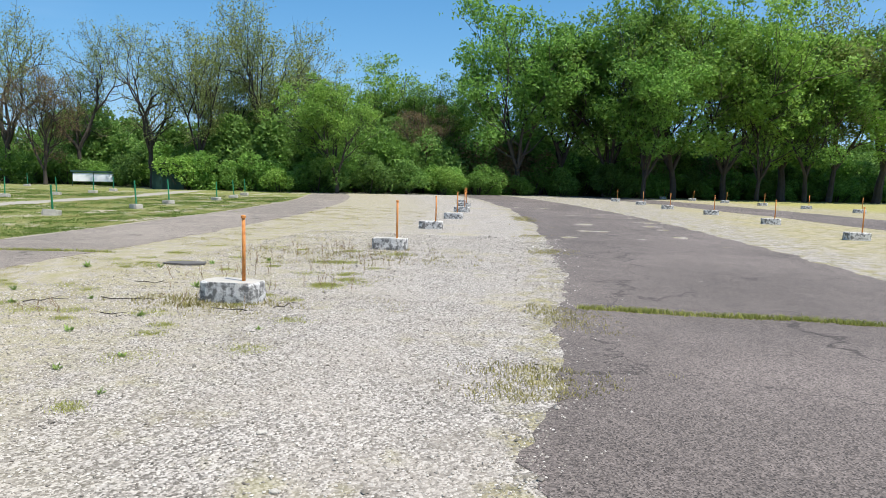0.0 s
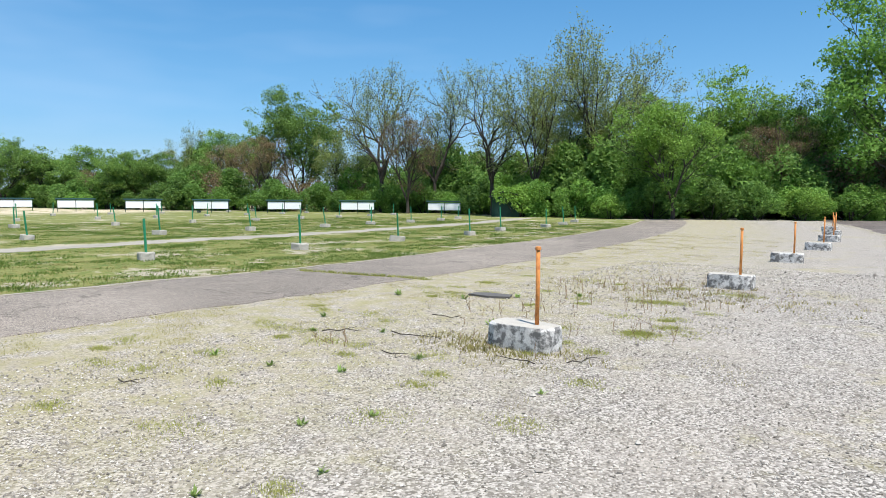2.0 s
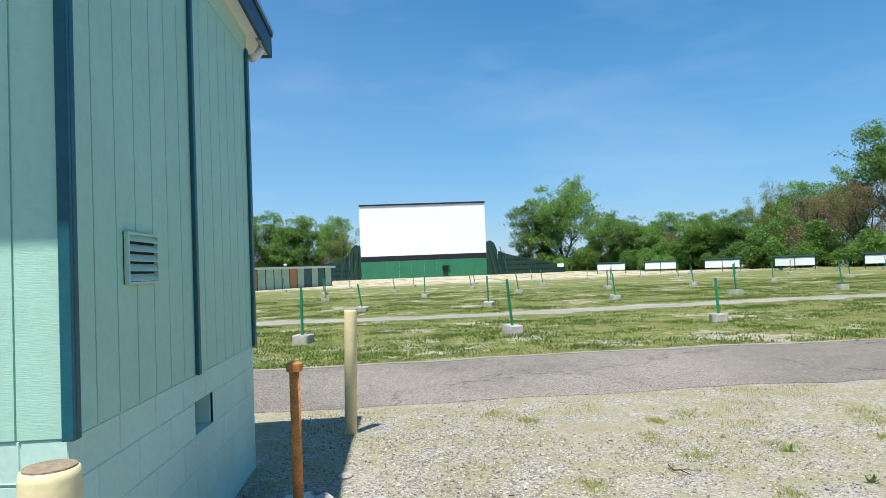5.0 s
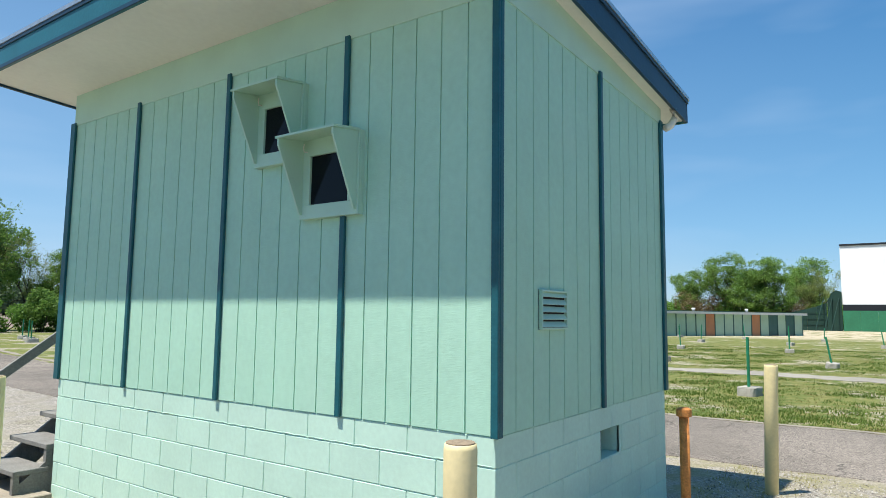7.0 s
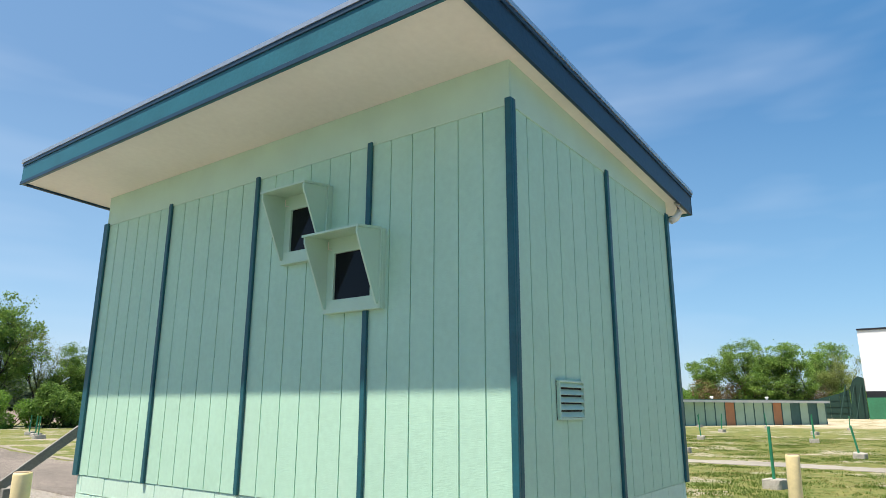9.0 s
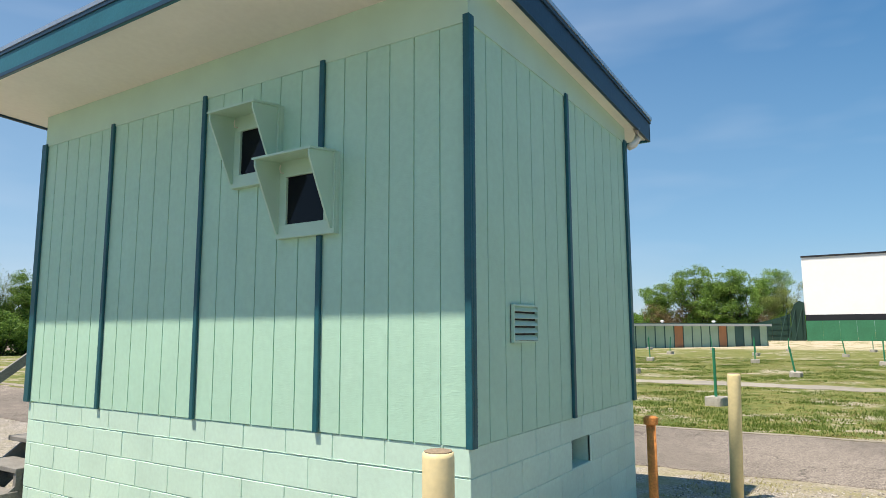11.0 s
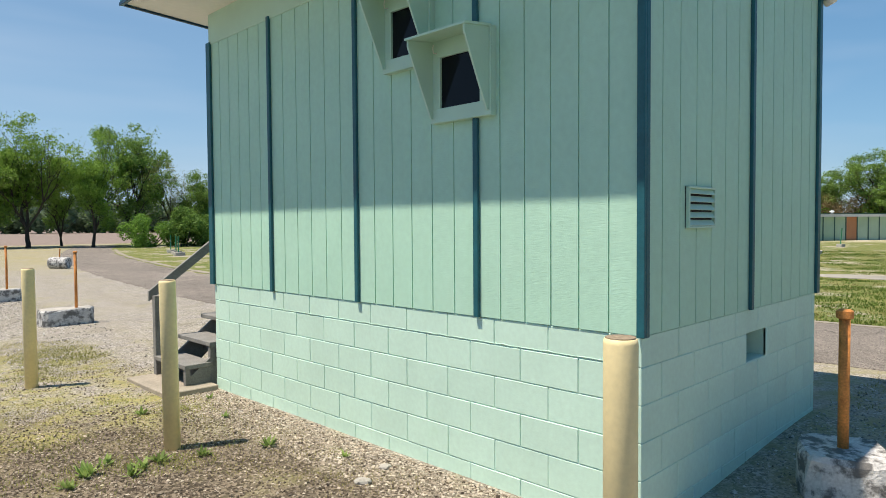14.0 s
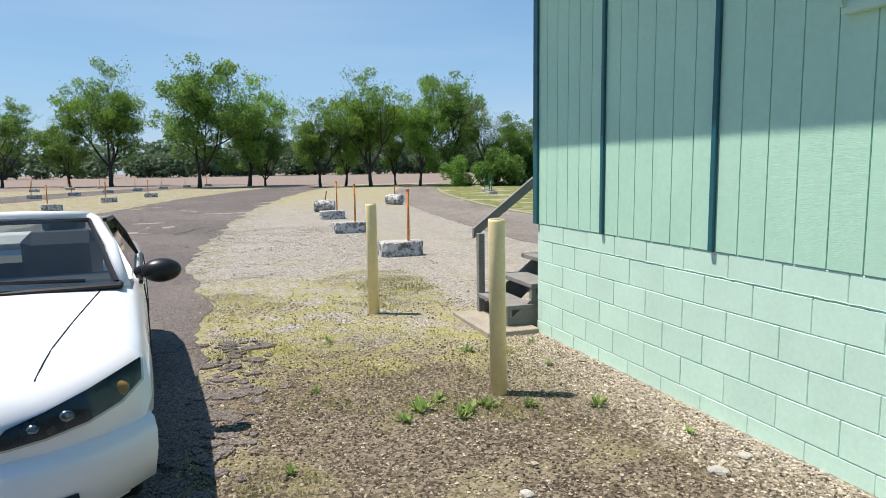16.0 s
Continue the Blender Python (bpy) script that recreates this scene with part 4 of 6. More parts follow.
# ---- the screen and its green wings ----
def make_screen():
    s = thing("drive_in_screen", (-127.0, -0.1, 0), "large white drive-in screen on a dark green stand", "screen")
    y0, y1, z0, z1 = -6.5, 18.3, 4.45, 13.9
    cols, rows = 8, 4
    for i in range(cols):
        for j in range(rows):
            a, b = y0 + (y1 - y0) * i / cols, y0 + (y1 - y0) * (i + 1) / cols
            c, d = z0 + (z1 - z0) * j / rows, z0 + (z1 - z0) * (j + 1) / rows
            part("screen_panel", boxed(0.0, 0.08, a + 0.002, b - 0.002, c + 0.002, d - 0.002), screen_white, s)
    part("backing", boxed(-0.3, 0.0, y0 - 0.1, y1 + 0.1, z0, z1 + 0.3), white_board, s)
    part("top_border", boxed(-0.1, 0.2, y0 - 0.15, y1 + 0.15, z1 + 0.55, z1 + 0.85), black_edge, s, "black top border")
    part("top_band", boxed(-0.1, 0.06, y0, y1, z1, z1 + 0.55), material("grey_band", (0.55, 0.58, 0.62), 0.6, var=((0.4, 0.05),)), s)
    part("bottom_border", boxed(-0.1, 0.15, y0, y1, z0 - 1.1, z0), black_edge, s, "black bottom border")
    for i in range(10):
        a, b = y0 + (y1 - y0) * i / 10, y0 + (y1 - y0) * (i + 1) / 10
        part("skirt_board", boxed(0.3, 0.45, a + 0.01, b - 0.01, -0.3, 3.42), screen_low, s, "green skirt boards")
    part("service_door", boxed(0.44, 0.5, 9.6, 10.6, 0, 2.2), material("dark_door_paint", (0.01, 0.03, 0.025), 0.6, var=((2.0, 0.1),)), s, "dark service door")
    part("door_hood", boxed(0.45, 1.0, 9.3, 10.9, 2.2, 2.35), screen_low, s)
    part("small_sign", boxed(0.3, 0.36, 32.6, 33.9, 1.0, 1.7), white_board, s, "small white sign")
    # wings: tall shoulder falling away to a long fence
    for side, ys in ((-1, y0), (1, y1)):
        def oy(d):
            return ys + side * d
        shoulder = [(oy(0.1), -0.3), (oy(0.1), 6.6), (oy(0.9), 6.9), (oy(1.7), 6.3), (oy(2.2), 5.0), (oy(2.4), -0.3)]
        part("shoulder", prism(bmesh.new(), shoulder, 0, 0.0, 0.25), screen_green, s, "dark green boarded shoulder")
        length = 13.5
        for i in range(9):
            d0, d1 = 2.4 + length * i / 9, 2.4 + length * (i + 1) / 9 - 0.03
            h0, h1 = 4.7 - 3.3 * (i / 9) ** 0.8, 4.7 - 3.3 * ((i + 1) / 9) ** 0.8
            w = prism(bmesh.new(), [(oy(d0), -0.3), (oy(d0), h0), (oy(d1), h1), (oy(d1), -0.3)], 0, 0.1, 0.22)
            part("wing_board", w, screen_green, s, "dark green wing boards")
            for z in (0.9, 1.9, 2.9, 3.9):
                if z < h1:
                    part("rail", boxed(0.22, 0.3, min(oy(d0), oy(d1)), max(oy(d0), oy(d1)), z, z + 0.08), screen_green, s)
        for d in (0.5, 1.5, 2.8):
            part("brace", tube(bmesh.new(), [(2.6, oy(d + 1.2), -0.2), (0.3, oy(d), 5.5)], [0.09, 0.09], 6), screen_green, s)


make_screen()


# ---- low concession building ----
def make_concession():
    c = thing("concession_building", (-79.5, -7.4, 0), "low flat-roofed sage concession building with orange doors", "building", turn=-31.0)
    L, D, H = 33.0, 12.0, 2.25
    part("wall", boxed(0, L, -D + 0.2, -0.2 + 0.0, -0.3, H), pale_green, c)
    x, i = 0.0, 0
    edge = material("dark_strip_paint", (0.03, 0.10, 0.10), 0.5, var=((2.0, 0.1),))
    while x < L - 0.5:
        w = 1.3
        orange = i in (5, 10, 17)
        dark = i in (1, 3)
        part("wall_panel", boxed(x + 0.03, x + w - 0.03, -0.2, -0.1, -0.3, H - 0.05), tan_wall if orange else edge if dark else pale_green, c, "orange door panel" if orange else "")
        part("batten", boxed(x - 0.05, x + 0.05, -0.2, -0.06, -0.3, H), edge, c)
        x += w
        i += 1
    for k in range(8):
        y = -0.2 - 1.45 * k
        part("wall_panel", boxed(L, L + 0.06, y - 1.40, y - 0.03, -0.3, H - 0.05), edge if k == 2 else pale_green, c)
        part("batten", boxed(L, L + 0.10, y - 0.03, y + 0.05, -0.3, H), edge, c)
    part("roof", boxed(-0.2, L + 0.3, -D, 0.35, H, H + 0.2), roof_white, c, "flat pale roof")
    part("roof_edge", boxed(-0.2, L + 0.3, 0.35, 0.40, H - 0.05, H + 0.19), roof_white, c, "pale metal roof edge")
    part("roof_edge", boxed(-0.2, L + 0.3, 0.35, 0.42, H + 0.19, H + 0.26), edge, c, "dark upper roof edge")
    for x in (4.0, 12.0, 21.0):
        part("roof_vent", lathe(bmesh.new(), [(0.12, H + 0.2), (0.12, H + 0.5), (0.25, H + 0.52), (0.1, H + 0.65)], 10, (x, -4.0)), roof_white, c)


make_concession()


# ---- white boards along the tree line, and the small hut ----
def make_board(x, y, turn):
    b = thing("notice_board", (x, y, 0), "low white double board with a dark green roof", "board", "boards along the trees", turn=turn)
    for s in (-1, 1):
        part("white_panel", boxed(0.03 if s > 0 else -1.9, 1.9 if s > 0 else -0.03, -0.05, 0.05, 0.45, 1.3, 0.01), white_board, b)
    for x2 in (-1.95, -0.03, 1.88):
        part("post", boxed(x2, x2 + 0.07, -0.06, 0.06, -0.1, 1.45), screen_green, b)
    bm = prism(bmesh.new(), [(-0.12, 1.38), (0.55, 1.50), (0.55, 1.56), (-0.12, 1.44)], 0, -2.1, 2.1)
    part("roof", bm, screen_green, b)


for x, y in [(-43.9, 60.4), (-51.8, 54.1), (-58.5, 48.8), (-65.2, 43.5), (-71.8, 38.8), (-79.3, 34.4), (-88.0, 30.8)]:
    make_board(x, y, math.degrees(math.atan2(3 - x, y - 2)))
hut = thing("shed", (-33.5, 57.5, 0), "small dark green shed under the trees", "shed", turn=30)
part("wall", boxed(-1.4, 1.4, -1.2, 1.2, -0.1, 2.0), screen_green, hut)
part("roof", prism(bmesh.new(), [(-1.7, 1.95), (0, 2.6), (1.7, 1.95), (1.7, 2.05), (0, 2.7), (-1.7, 2.05)], 1, -1.5, 1.5), black_edge, hut)


# ---- odd pieces lying about ----
def lump(name, x, y, size, seed, mat, label, category, flat=0.6):
    """A broken stone: an uneven rounded lump."""
    nr = random.Random(seed)
    bm = bmesh.new()
    bmesh.ops.create_icosphere(bm, subdivisions=2, radius=size)
    for v in bm.verts:
        k = 1 + 0.28 * noise.noise(v.co * (2.2 / size) + Vector((seed, 0, 0))) + nr.uniform(-0.06, 0.06)
        v.co = Vector((v.co.x * k * 1.25, v.co.y * k, v.co.z * k * flat))
    ob = mesh_object(name, bm, mat)
    ob.matrix_basis = pose(x, y, height(x, y) + size * flat * 0.35, 0, 0, nr.uniform(0, 360))
    return tagged(ob, label, category, "loose stones")


for i, (x, y, r) in enumerate([(0.52, -1.62, 0.045), (0.25, -1.72, 0.035), (1.35, -1.2, 0.04), (1.55, -1.75, 0.03), (1.0, -0.4, 0.035), (0.75, 0.9, 0.04), (-0.9, 1.6, 0.03), (1.9, 2.6, 0.03), (2.3, 1.9, 0.025), (-1.9, 1.0, 0.06), (-2.4, 0.75, 0.045), (-1.65, 0.95, 0.05)]):
    lump("rock", x, y, r, 400 + i, concrete_top, "pale broken stone lying on gravel", "stone")
plate = mesh_object("ground_plate", prism(bmesh.new(), [(-0.36, -0.12), (0.05, -0.2), (0.4, -0.1), (0.34, 0.16), (-0.1, 0.2), (-0.33, 0.1)], 2, -0.01, 0.03), material("dark_rubber_sheet", (0.10, 0.095, 0.09), 0.85, var=((8.0, 0.2),), bump=0.3))
plate.matrix_basis = pose(-2.95, 9.75, height(-2.95, 9.75) + 0.005, 0, 0, 10)
tagged(plate, "dark flat sheet lying on the gravel", "sheet")


def stick(x, y, length, turn, seed):
    nr = random.Random(seed)
    bm = bmesh.new()
    pts = [(length * (i / 5 - 0.5), nr.uniform(-0.03, 0.03), 0.012 + nr.uniform(0, 0.03)) for i in range(6)]
    tube(bm, pts, [0.007, 0.007, 0.006, 0.005, 0.004, 0.002], 5)
    tube(bm, [pts[3], (pts[3][0] + 0.12, 0.1, 0.05)], [0.004, 0.002], 4)
    ob = mesh_object("fallen_stick", bm, bark)
    ob.matrix_basis = pose(x, y, height(x, y), 0, 0, turn)
    tagged(ob, "thin grey fallen stick on gravel", "stick", "fallen sticks")


for i, (x, y, l, t) in enumerate([(-1.7, 6.35, 0.7, 12), (-0.2, 6.15, 0.55, 170), (-2.6, 6.0, 0.5, 40), (-1.3, 5.5, 0.4, -20), (0.4, 6.5, 0.45, 70), (-2.2, 7.6, 0.5, 5), (-2.3, 3.2, 0.25, 15)]):
    stick(x, y, l, t, 500 + i)


# ---- the parked convertible ----
def make_car():
    car = thing("convertible_car", (4.05, -1.42, 0.0), "white two-door convertible parked with its roof down", "car", turn=5.8)
    paint = material("white_car_paint", (0.80, 0.81, 0.83), 0.22, spec=0.5, coat=0.6, var=((1.5, 0.015),))
    black = material("black_trim_plastic", (0.012, 0.012, 0.013), 0.35, var=((20.0, 0.1),))
    leather = material("charcoal_leather", (0.035, 0.037, 0.042), 0.55, var=((12.0, 0.15),), bump=0.2, bump_scale=120)
    rubber = material("tyre_rubber", (0.018, 0.018, 0.018), 0.85, var=((20.0, 0.15),))
    alloy = material("alloy_wheel", (0.55, 0.56, 0.58), 0.3, metal=0.9, var=((20.0, 0.05),))
    chrome = material("chrome_reflector", (0.7, 0.7, 0.72), 0.15, metal=1.0, var=((20.0, 0.05),))
    amber = material("amber_lens", (0.50, 0.27, 0.07), 0.3, var=((20.0, 0.1),))
    lamp_black = material("dark_lamp_housing", (0.045, 0.055, 0.085), 0.12, metal=0.7, var=((20.0, 0.2),))
    glass = bpy.data.materials.new("clear_car_glass")
    glass.use_nodes = True
    gn, gl = glass.node_tree.nodes, glass.node_tree.links
    tr, gs, mx = gn.new("ShaderNodeBsdfTransparent"), gn.new("ShaderNodeBsdfGlossy"), gn.new("ShaderNodeMixShader")
    tr.inputs["Color"].default_value = (0.52, 0.61, 0.64, 1)
    gs.inputs["Roughness"].default_value = 0.03
    fr = gn.new("ShaderNodeFresnel")
    fr.inputs["IOR"].default_value = 1.5
    gl.new(fr.outputs[0], mx.inputs[0])
    gl.new(tr.outputs[0], mx.inputs[1])
    gl.new(gs.outputs[0], mx.inputs[2])
    gl.new(mx.outputs[0], gn["Material Output"].inputs["Surface"])

    def at(u, v, z):
        return (u, -v, z)

    def nose(u):
        """How far the rounded front falls back at a distance u from the middle."""
        return 0.30 + 0.33 * (abs(u) / 0.90) ** 3.5

    # stations: distance from the nose, half width, shoulder height, then three heights towards the middle
    st = [
        (0.30, 0.30, 0.605, 0.615, 0.625, 0.63), (0.318, 0.40, 0.625, 0.64, 0.655, 0.66), (0.348, 0.52, 0.645, 0.67, 0.69, 0.70), (0.384, 0.61, 0.665, 0.695, 0.72, 0.73),
        (0.48, 0.757, 0.705, 0.735, 0.765, 0.78), (0.57, 0.85, 0.735, 0.765, 0.795, 0.81), (0.66, 0.905, 0.765, 0.795, 0.822, 0.834), (0.95, 0.91, 0.83, 0.855, 0.875, 0.885),
        (1.30, 0.915, 0.885, 0.91, 0.925, 0.93), (1.52, 0.915, 0.915, 0.94, 0.955, 0.96),
        (1.78, 0.915, 0.925, 0.93, 0.93, 0.93), (1.80, 0.915, 0.925, 0.62, 0.45, 0.45), (2.60, 0.915, 0.93, 0.62, 0.45, 0.45),
        (3.35, 0.915, 0.95, 0.62, 0.50, 0.50), (3.37, 0.915, 0.95, 0.97, 0.98, 0.98), (4.00, 0.90, 0.95, 0.985, 0.995, 0.995),
        (4.50, 0.84, 0.90, 0.94, 0.955, 0.96), (4.64, 0.76, 0.78, 0.80, 0.82, 0.82), (4.66, 0.70, 0.55, 0.55, 0.55, 0.55),
    ]

    def section(v, w, zs, a, b, c):
        drop = min(1.0, (v - 0.3) / 0.2)
        half = [(0.93 * w, 0.16), (0.99 * w, 0.25), (1.0 * w, 0.42), (0.995 * w, 0.54 if zs > 0.56 else zs - 0.03), (0.975 * w, zs - 0.05 * drop - 0.005), (0.92 * w, zs), (0.83 * w, a), (0.45 * w, b), (0.0, c)]
        return half

    def arch(v, z):
        for c in (0.95, 3.62):
            d = abs(v - c)
            if d < 0.37:
                return max(z, math.sqrt(0.37 ** 2 - d * d) + 0.31)
        return z

    vs = []
    for s0, s1 in zip(st, st[1:]):
        n = max(1, int((s1[0] - s0[0]) / 0.07))
        for i in range(n):
            t = i / n
            vs.append([a + (b - a) * t for a, b in zip(s0, s1)])
    vs.append(list(st[-1]))
    bm = bmesh.new()
    rings = []
    for row in vs:
        v = row[0]
        half = section(*row)
        pts = []
        for k, (u, z) in enumerate(half):
            pts.append((u, arch(v, z) if k < 4 else z))
        for k in range(1, 4):
            if pts[k][1] < pts[k - 1][1] + 0.002:
                pts[k] = (pts[k][0], pts[k - 1][1] + 0.002)
        full = [(-u, z) for u, z in pts] + [(u, z) for u, z in pts[-2::-1]]
        rings.append([bm.verts.new(at(u, v, z)) for u, z in full])
    for a, b in zip(rings, rings[1:]):
        for k in range(len(a) - 1):
            bm.faces.new((a[k], a[k + 1], b[k + 1], b[k]))
    bm.faces.new(rings[0])
    bm.faces.new(rings[-1][::-1])
    body = part("body", bm, paint, car, "glossy white bodywork", True)
    part("floor_pan", boxed(-0.7, 0.7, -4.4, -0.6, 0.17, 0.30), black, car)
    # bumper: a fuller lip below the lamps and dark intake slots
    bm = bmesh.new()
    lip = []
    for i in range(21):
        u = -0.90 + 1.80 * i / 20
        v = nose(u)
        lip.append([bm.verts.new(at(u * k, v + dv, z)) for dv, z, k in ((0.07, 0.16, 0.96), (-0.01, 0.20, 1.0), (-0.05, 0.34, 1.02), (-0.05, 0.42, 1.022), (-0.025, 0.475, 1.01), (0.06, 0.49, 0.98))])
    for a, b in zip(lip, lip[1:]):
        for k in range(5):
            bm.faces.new((a[k], b[k], b[k + 1], a[k + 1]))
    part("bumper", bm, paint, car, "smooth white bumper", True)
    for s in (-1, 1):
        for z in (0.235, 0.262, 0.289):
            bm = bmesh.new()
            pts = []
            for i in range(6):
                u = s * (0.34 + 0.28 * i / 5)
                v = nose(u) - 0.056
                pts.append(at(u, v + 0.008, z))
            tube(bm, pts, [0.011] * 6, 6)
            part("intake_slot", bm, black, car)
        # headlamp
        lamp = [(0.34, 0.535, 0.550), (0.40, 0.535, 0.610), (0.52, 0.545, 0.645), (0.66, 0.565, 0.688), (0.78, 0.600, 0.725), (0.862, 0.660, 0.745)]
        bm, bl = bmesh.new(), bmesh.new()
        for target, off in ((bm, 0.016), (bl, 0.034)):
            cols = []
            for u, lo, hi in lamp:
                w = u + off * 0.5
                cols.append([target.verts.new(at(s * w, nose(u / k) - off * g, z)) for z, k, g in ((lo, 0.985, 1.2), ((lo + hi) / 2, 0.975, 1.15), (hi, 0.945, 0.9))])
            for a, b in zip(cols, cols[1:]):
                for k in range(2):
                    target.faces.new((a[k], b[k], b[k + 1], a[k + 1]))
        head = part("headlamp", bm, lamp_black, car, "clear bluish wraparound headlamp", True)
        part("lens", bl, glass, head, "clear lens", True).visible_shadow = False
        for u, z, r in ((0.48, 0.590, 0.024), (0.59, 0.610, 0.030)):
            k = bmesh.new()
            bmesh.ops.create_uvsphere(k, u_segments=12, v_segments=8, radius=r)
            bmesh.ops.transform(k, matrix=Matrix.Translation(at(s * (u + 0.008), nose(u / 0.975) - 0.014, z)) @ Matrix.Diagonal((1, 0.6, 0.8, 1)), verts=k.verts)
            part("bulb_bowl", k, chrome, head, "chrome reflector", True)
        k = bmesh.new()
        bmesh.ops.create_uvsphere(k, u_segments=10, v_segments=8, radius=0.045)
        bmesh.ops.transform(k, matrix=Matrix.Translation(at(s * 0.775, nose(0.775 / 0.97) - 0.004, 0.648)) @ Matrix.Diagonal((1.1, 0.5, 0.8, 1)), verts=k.verts)
        part("indicator", k, amber, head, "amber indicator", True)
        # bonnet seam
        seam = [at(s * (0.49 + 0.23 * t), 0.46 + 1.10 * t, 0.0) for t in [i / 10 for i in range(11)]]
        pts = []
        for i, (x, y, _) in enumerate(seam):
            v = -y
            for r0, r1 in zip(vs, vs[1:]):
                if r0[0] <= v <= r1[0]:
                    t = (v - r0[0]) / max(1e-6, r1[0] - r0[0])
                    row = [a + (b - a) * t for a, b in zip(r0, r1)]
                    break
            w, uu = row[1], abs(x) / row[1]
            z = row[3] + (row[4] - row[3]) * (0.83 - uu) / 0.38
            pts.append((x, y, z + 0.0005))
        part("bonnet_seam", tube(bmesh.new(), pts, [0.0035] * len(pts), 5), black, car)
        # pillars, mirror, door glass, wheels
        pil = tube(bmesh.new(), [at(s * 0.80, 1.50, 0.93), at(s * 0.74, 1.78, 1.13), at(s * 0.655, 2.06, 1.265), at(s * 0.60, 2.12, 1.29)], [0.036, 0.033, 0.03, 0.03], 10)
        part("windscreen_pillar", pil, paint, car, smooth=True)
        mir = bmesh.new()
        bmesh.ops.create_uvsphere(mir, u_segments=18, v_segments=12, radius=0.5)
        bmesh.ops.transform(mir, matrix=Matrix.Translation(at(s * 1.0, 1.78, 0.965)) @ Matrix.Diagonal((0.23, 0.15, 0.145, 1)), verts=mir.verts)
        tube(mir, [at(s * 0.86, 1.83, 0.95), at(s * 0.97, 1.80, 0.975)], [0.035, 0.045], 8)
        part("door_mirror", mir, black, car, "black door mirror", True)
        dg = bmesh.new()
        q = [dg.verts.new(at(s * u, v, z)) for u, v, z in ((0.86, 1.72, 0.94), (0.70, 2.14, 1.255), (0.72, 2.75, 1.235), (0.86, 2.95, 0.95))]
        dg.faces.new(q)
        part("door_glass", dg, glass, car, "raised door glass").visible_shadow = False
        part("glass_seal", tube(bmesh.new(), [at(s * 0.70, 2.14, 1.26), at(s * 0.72, 2.75, 1.24), at(s * 0.79, 2.86, 1.12), at(s * 0.86, 2.95, 0.95)], [0.014] * 4, 6), black, car)
        part("sill_seal", tube(bmesh.new(), [at(s * 0.885, 1.62, 0.925), at(s * 0.885, 2.95, 0.94)], [0.013] * 2, 6), black, car)
        part("door_gap", tube(bmesh.new(), [at(s * 0.90, 1.62, 0.915), at(s * 0.912, 1.60, 0.80), at(s * 0.916, 1.60, 0.5)], [0.004] * 3, 5), black, car)
        part("door_gap", tube(bmesh.new(), [at(s * 0.90, 2.95, 0.935), at(s * 0.912, 3.0, 0.80), at(s * 0.916, 2.95, 0.5)], [0.004] * 3, 5), black, car)
        for v in (0.95, 3.62):
            wheel = new("wheel")
            wheel.parent = car
            wheel.matrix_basis = pose(s * 0.73, -v, 0.32)
            tb = lathe(bmesh.new(), [(0.21, -0.10), (0.30, -0.108), (0.322, -0.085), (0.325, 0.0), (0.322, 0.085), (0.30, 0.108), (0.21, 0.10)], 32)
            bmesh.ops.transform(tb, matrix=pose(0, 0, 0, 0, 90, 0), verts=tb.verts)
            part("tyre", tb, rubber, wheel, smooth=True)
            rb = lathe(bmesh.new(), [(0.205, -0.09), (0.20, 0.09)], 28)
            for k in range(5):
                box(rb, -0.03, 0.03, 0.0, 0.195, 0.085, 0.106, 0.004, pose(0, 0, 0, 0, 0, 72 * k))
            bmesh.ops.transform(rb, matrix=pose(0, 0, 0, 0, 90 * s, 0), verts=rb.verts)
            part("rim", rb, alloy, wheel)
    # windscreen, header, dash, wipers
    part("windscreen_header", tube(bmesh.new(), [at(-0.62, 2.11, 1.285), at(-0.3, 2.09, 1.30), at(0.3, 2.09, 1.30), at(0.62, 2.11, 1.285)], [0.034] * 4, 10), paint, car, smooth=True)
    wsb = bmesh.new()
    lo = [wsb.verts.new(at(u, 1.50 - 0.08 * (1 - (u / 0.8) ** 2), 0.955)) for u in (-0.78, -0.4, 0, 0.4, 0.78)]
    hi = [wsb.verts.new(at(u * 0.80, 2.07 - 0.05 * (1 - (u / 0.8) ** 2), 1.275)) for u in (-0.78, -0.4, 0, 0.4, 0.78)]
    for k in range(4):
        wsb.faces.new((lo[k], lo[k + 1], hi[k + 1], hi[k]))
    part("windscreen", wsb, glass, car, "clear raked windscreen", True).visible_shadow = False
    for u, w in ((-0.765, 0.5), (0.765, 0.5)):
        part("screen_seal", tube(bmesh.new(), [at(u, 1.485, 0.955), at(u * 0.81, 2.055, 1.265)], [0.018, 0.014], 6), black, car)
    part("screen_seal", tube(bmesh.new(), [at(-0.62, 2.05, 1.268), at(0.62, 2.05, 1.268)], [0.014, 0.014], 6), black, car)
    part("cowl", boxed(-0.80, 0.80, -1.62, -1.40, 0.93, 0.962, 0.01), black, car, "black cowl")
    for u0, u1 in ((-0.62, -0.05), (0.0, 0.55)):
        part("wiper", tube(bmesh.new(), [at(u0, 1.435, 0.985), at(u1, 1.42, 1.01)], [0.011, 0.011], 6), black, car)
    part("dashboard", boxed(-0.78, 0.78, -2.10, -1.78, 0.70, 0.945, 0.05), leather, car, "charcoal dashboard")
    part("rear_view_mirror", boxed(-0.14, 0.12, -2.03, -1.99, 1.16, 1.225, 0.015), black, car)
    wheel_bm = bmesh.new()
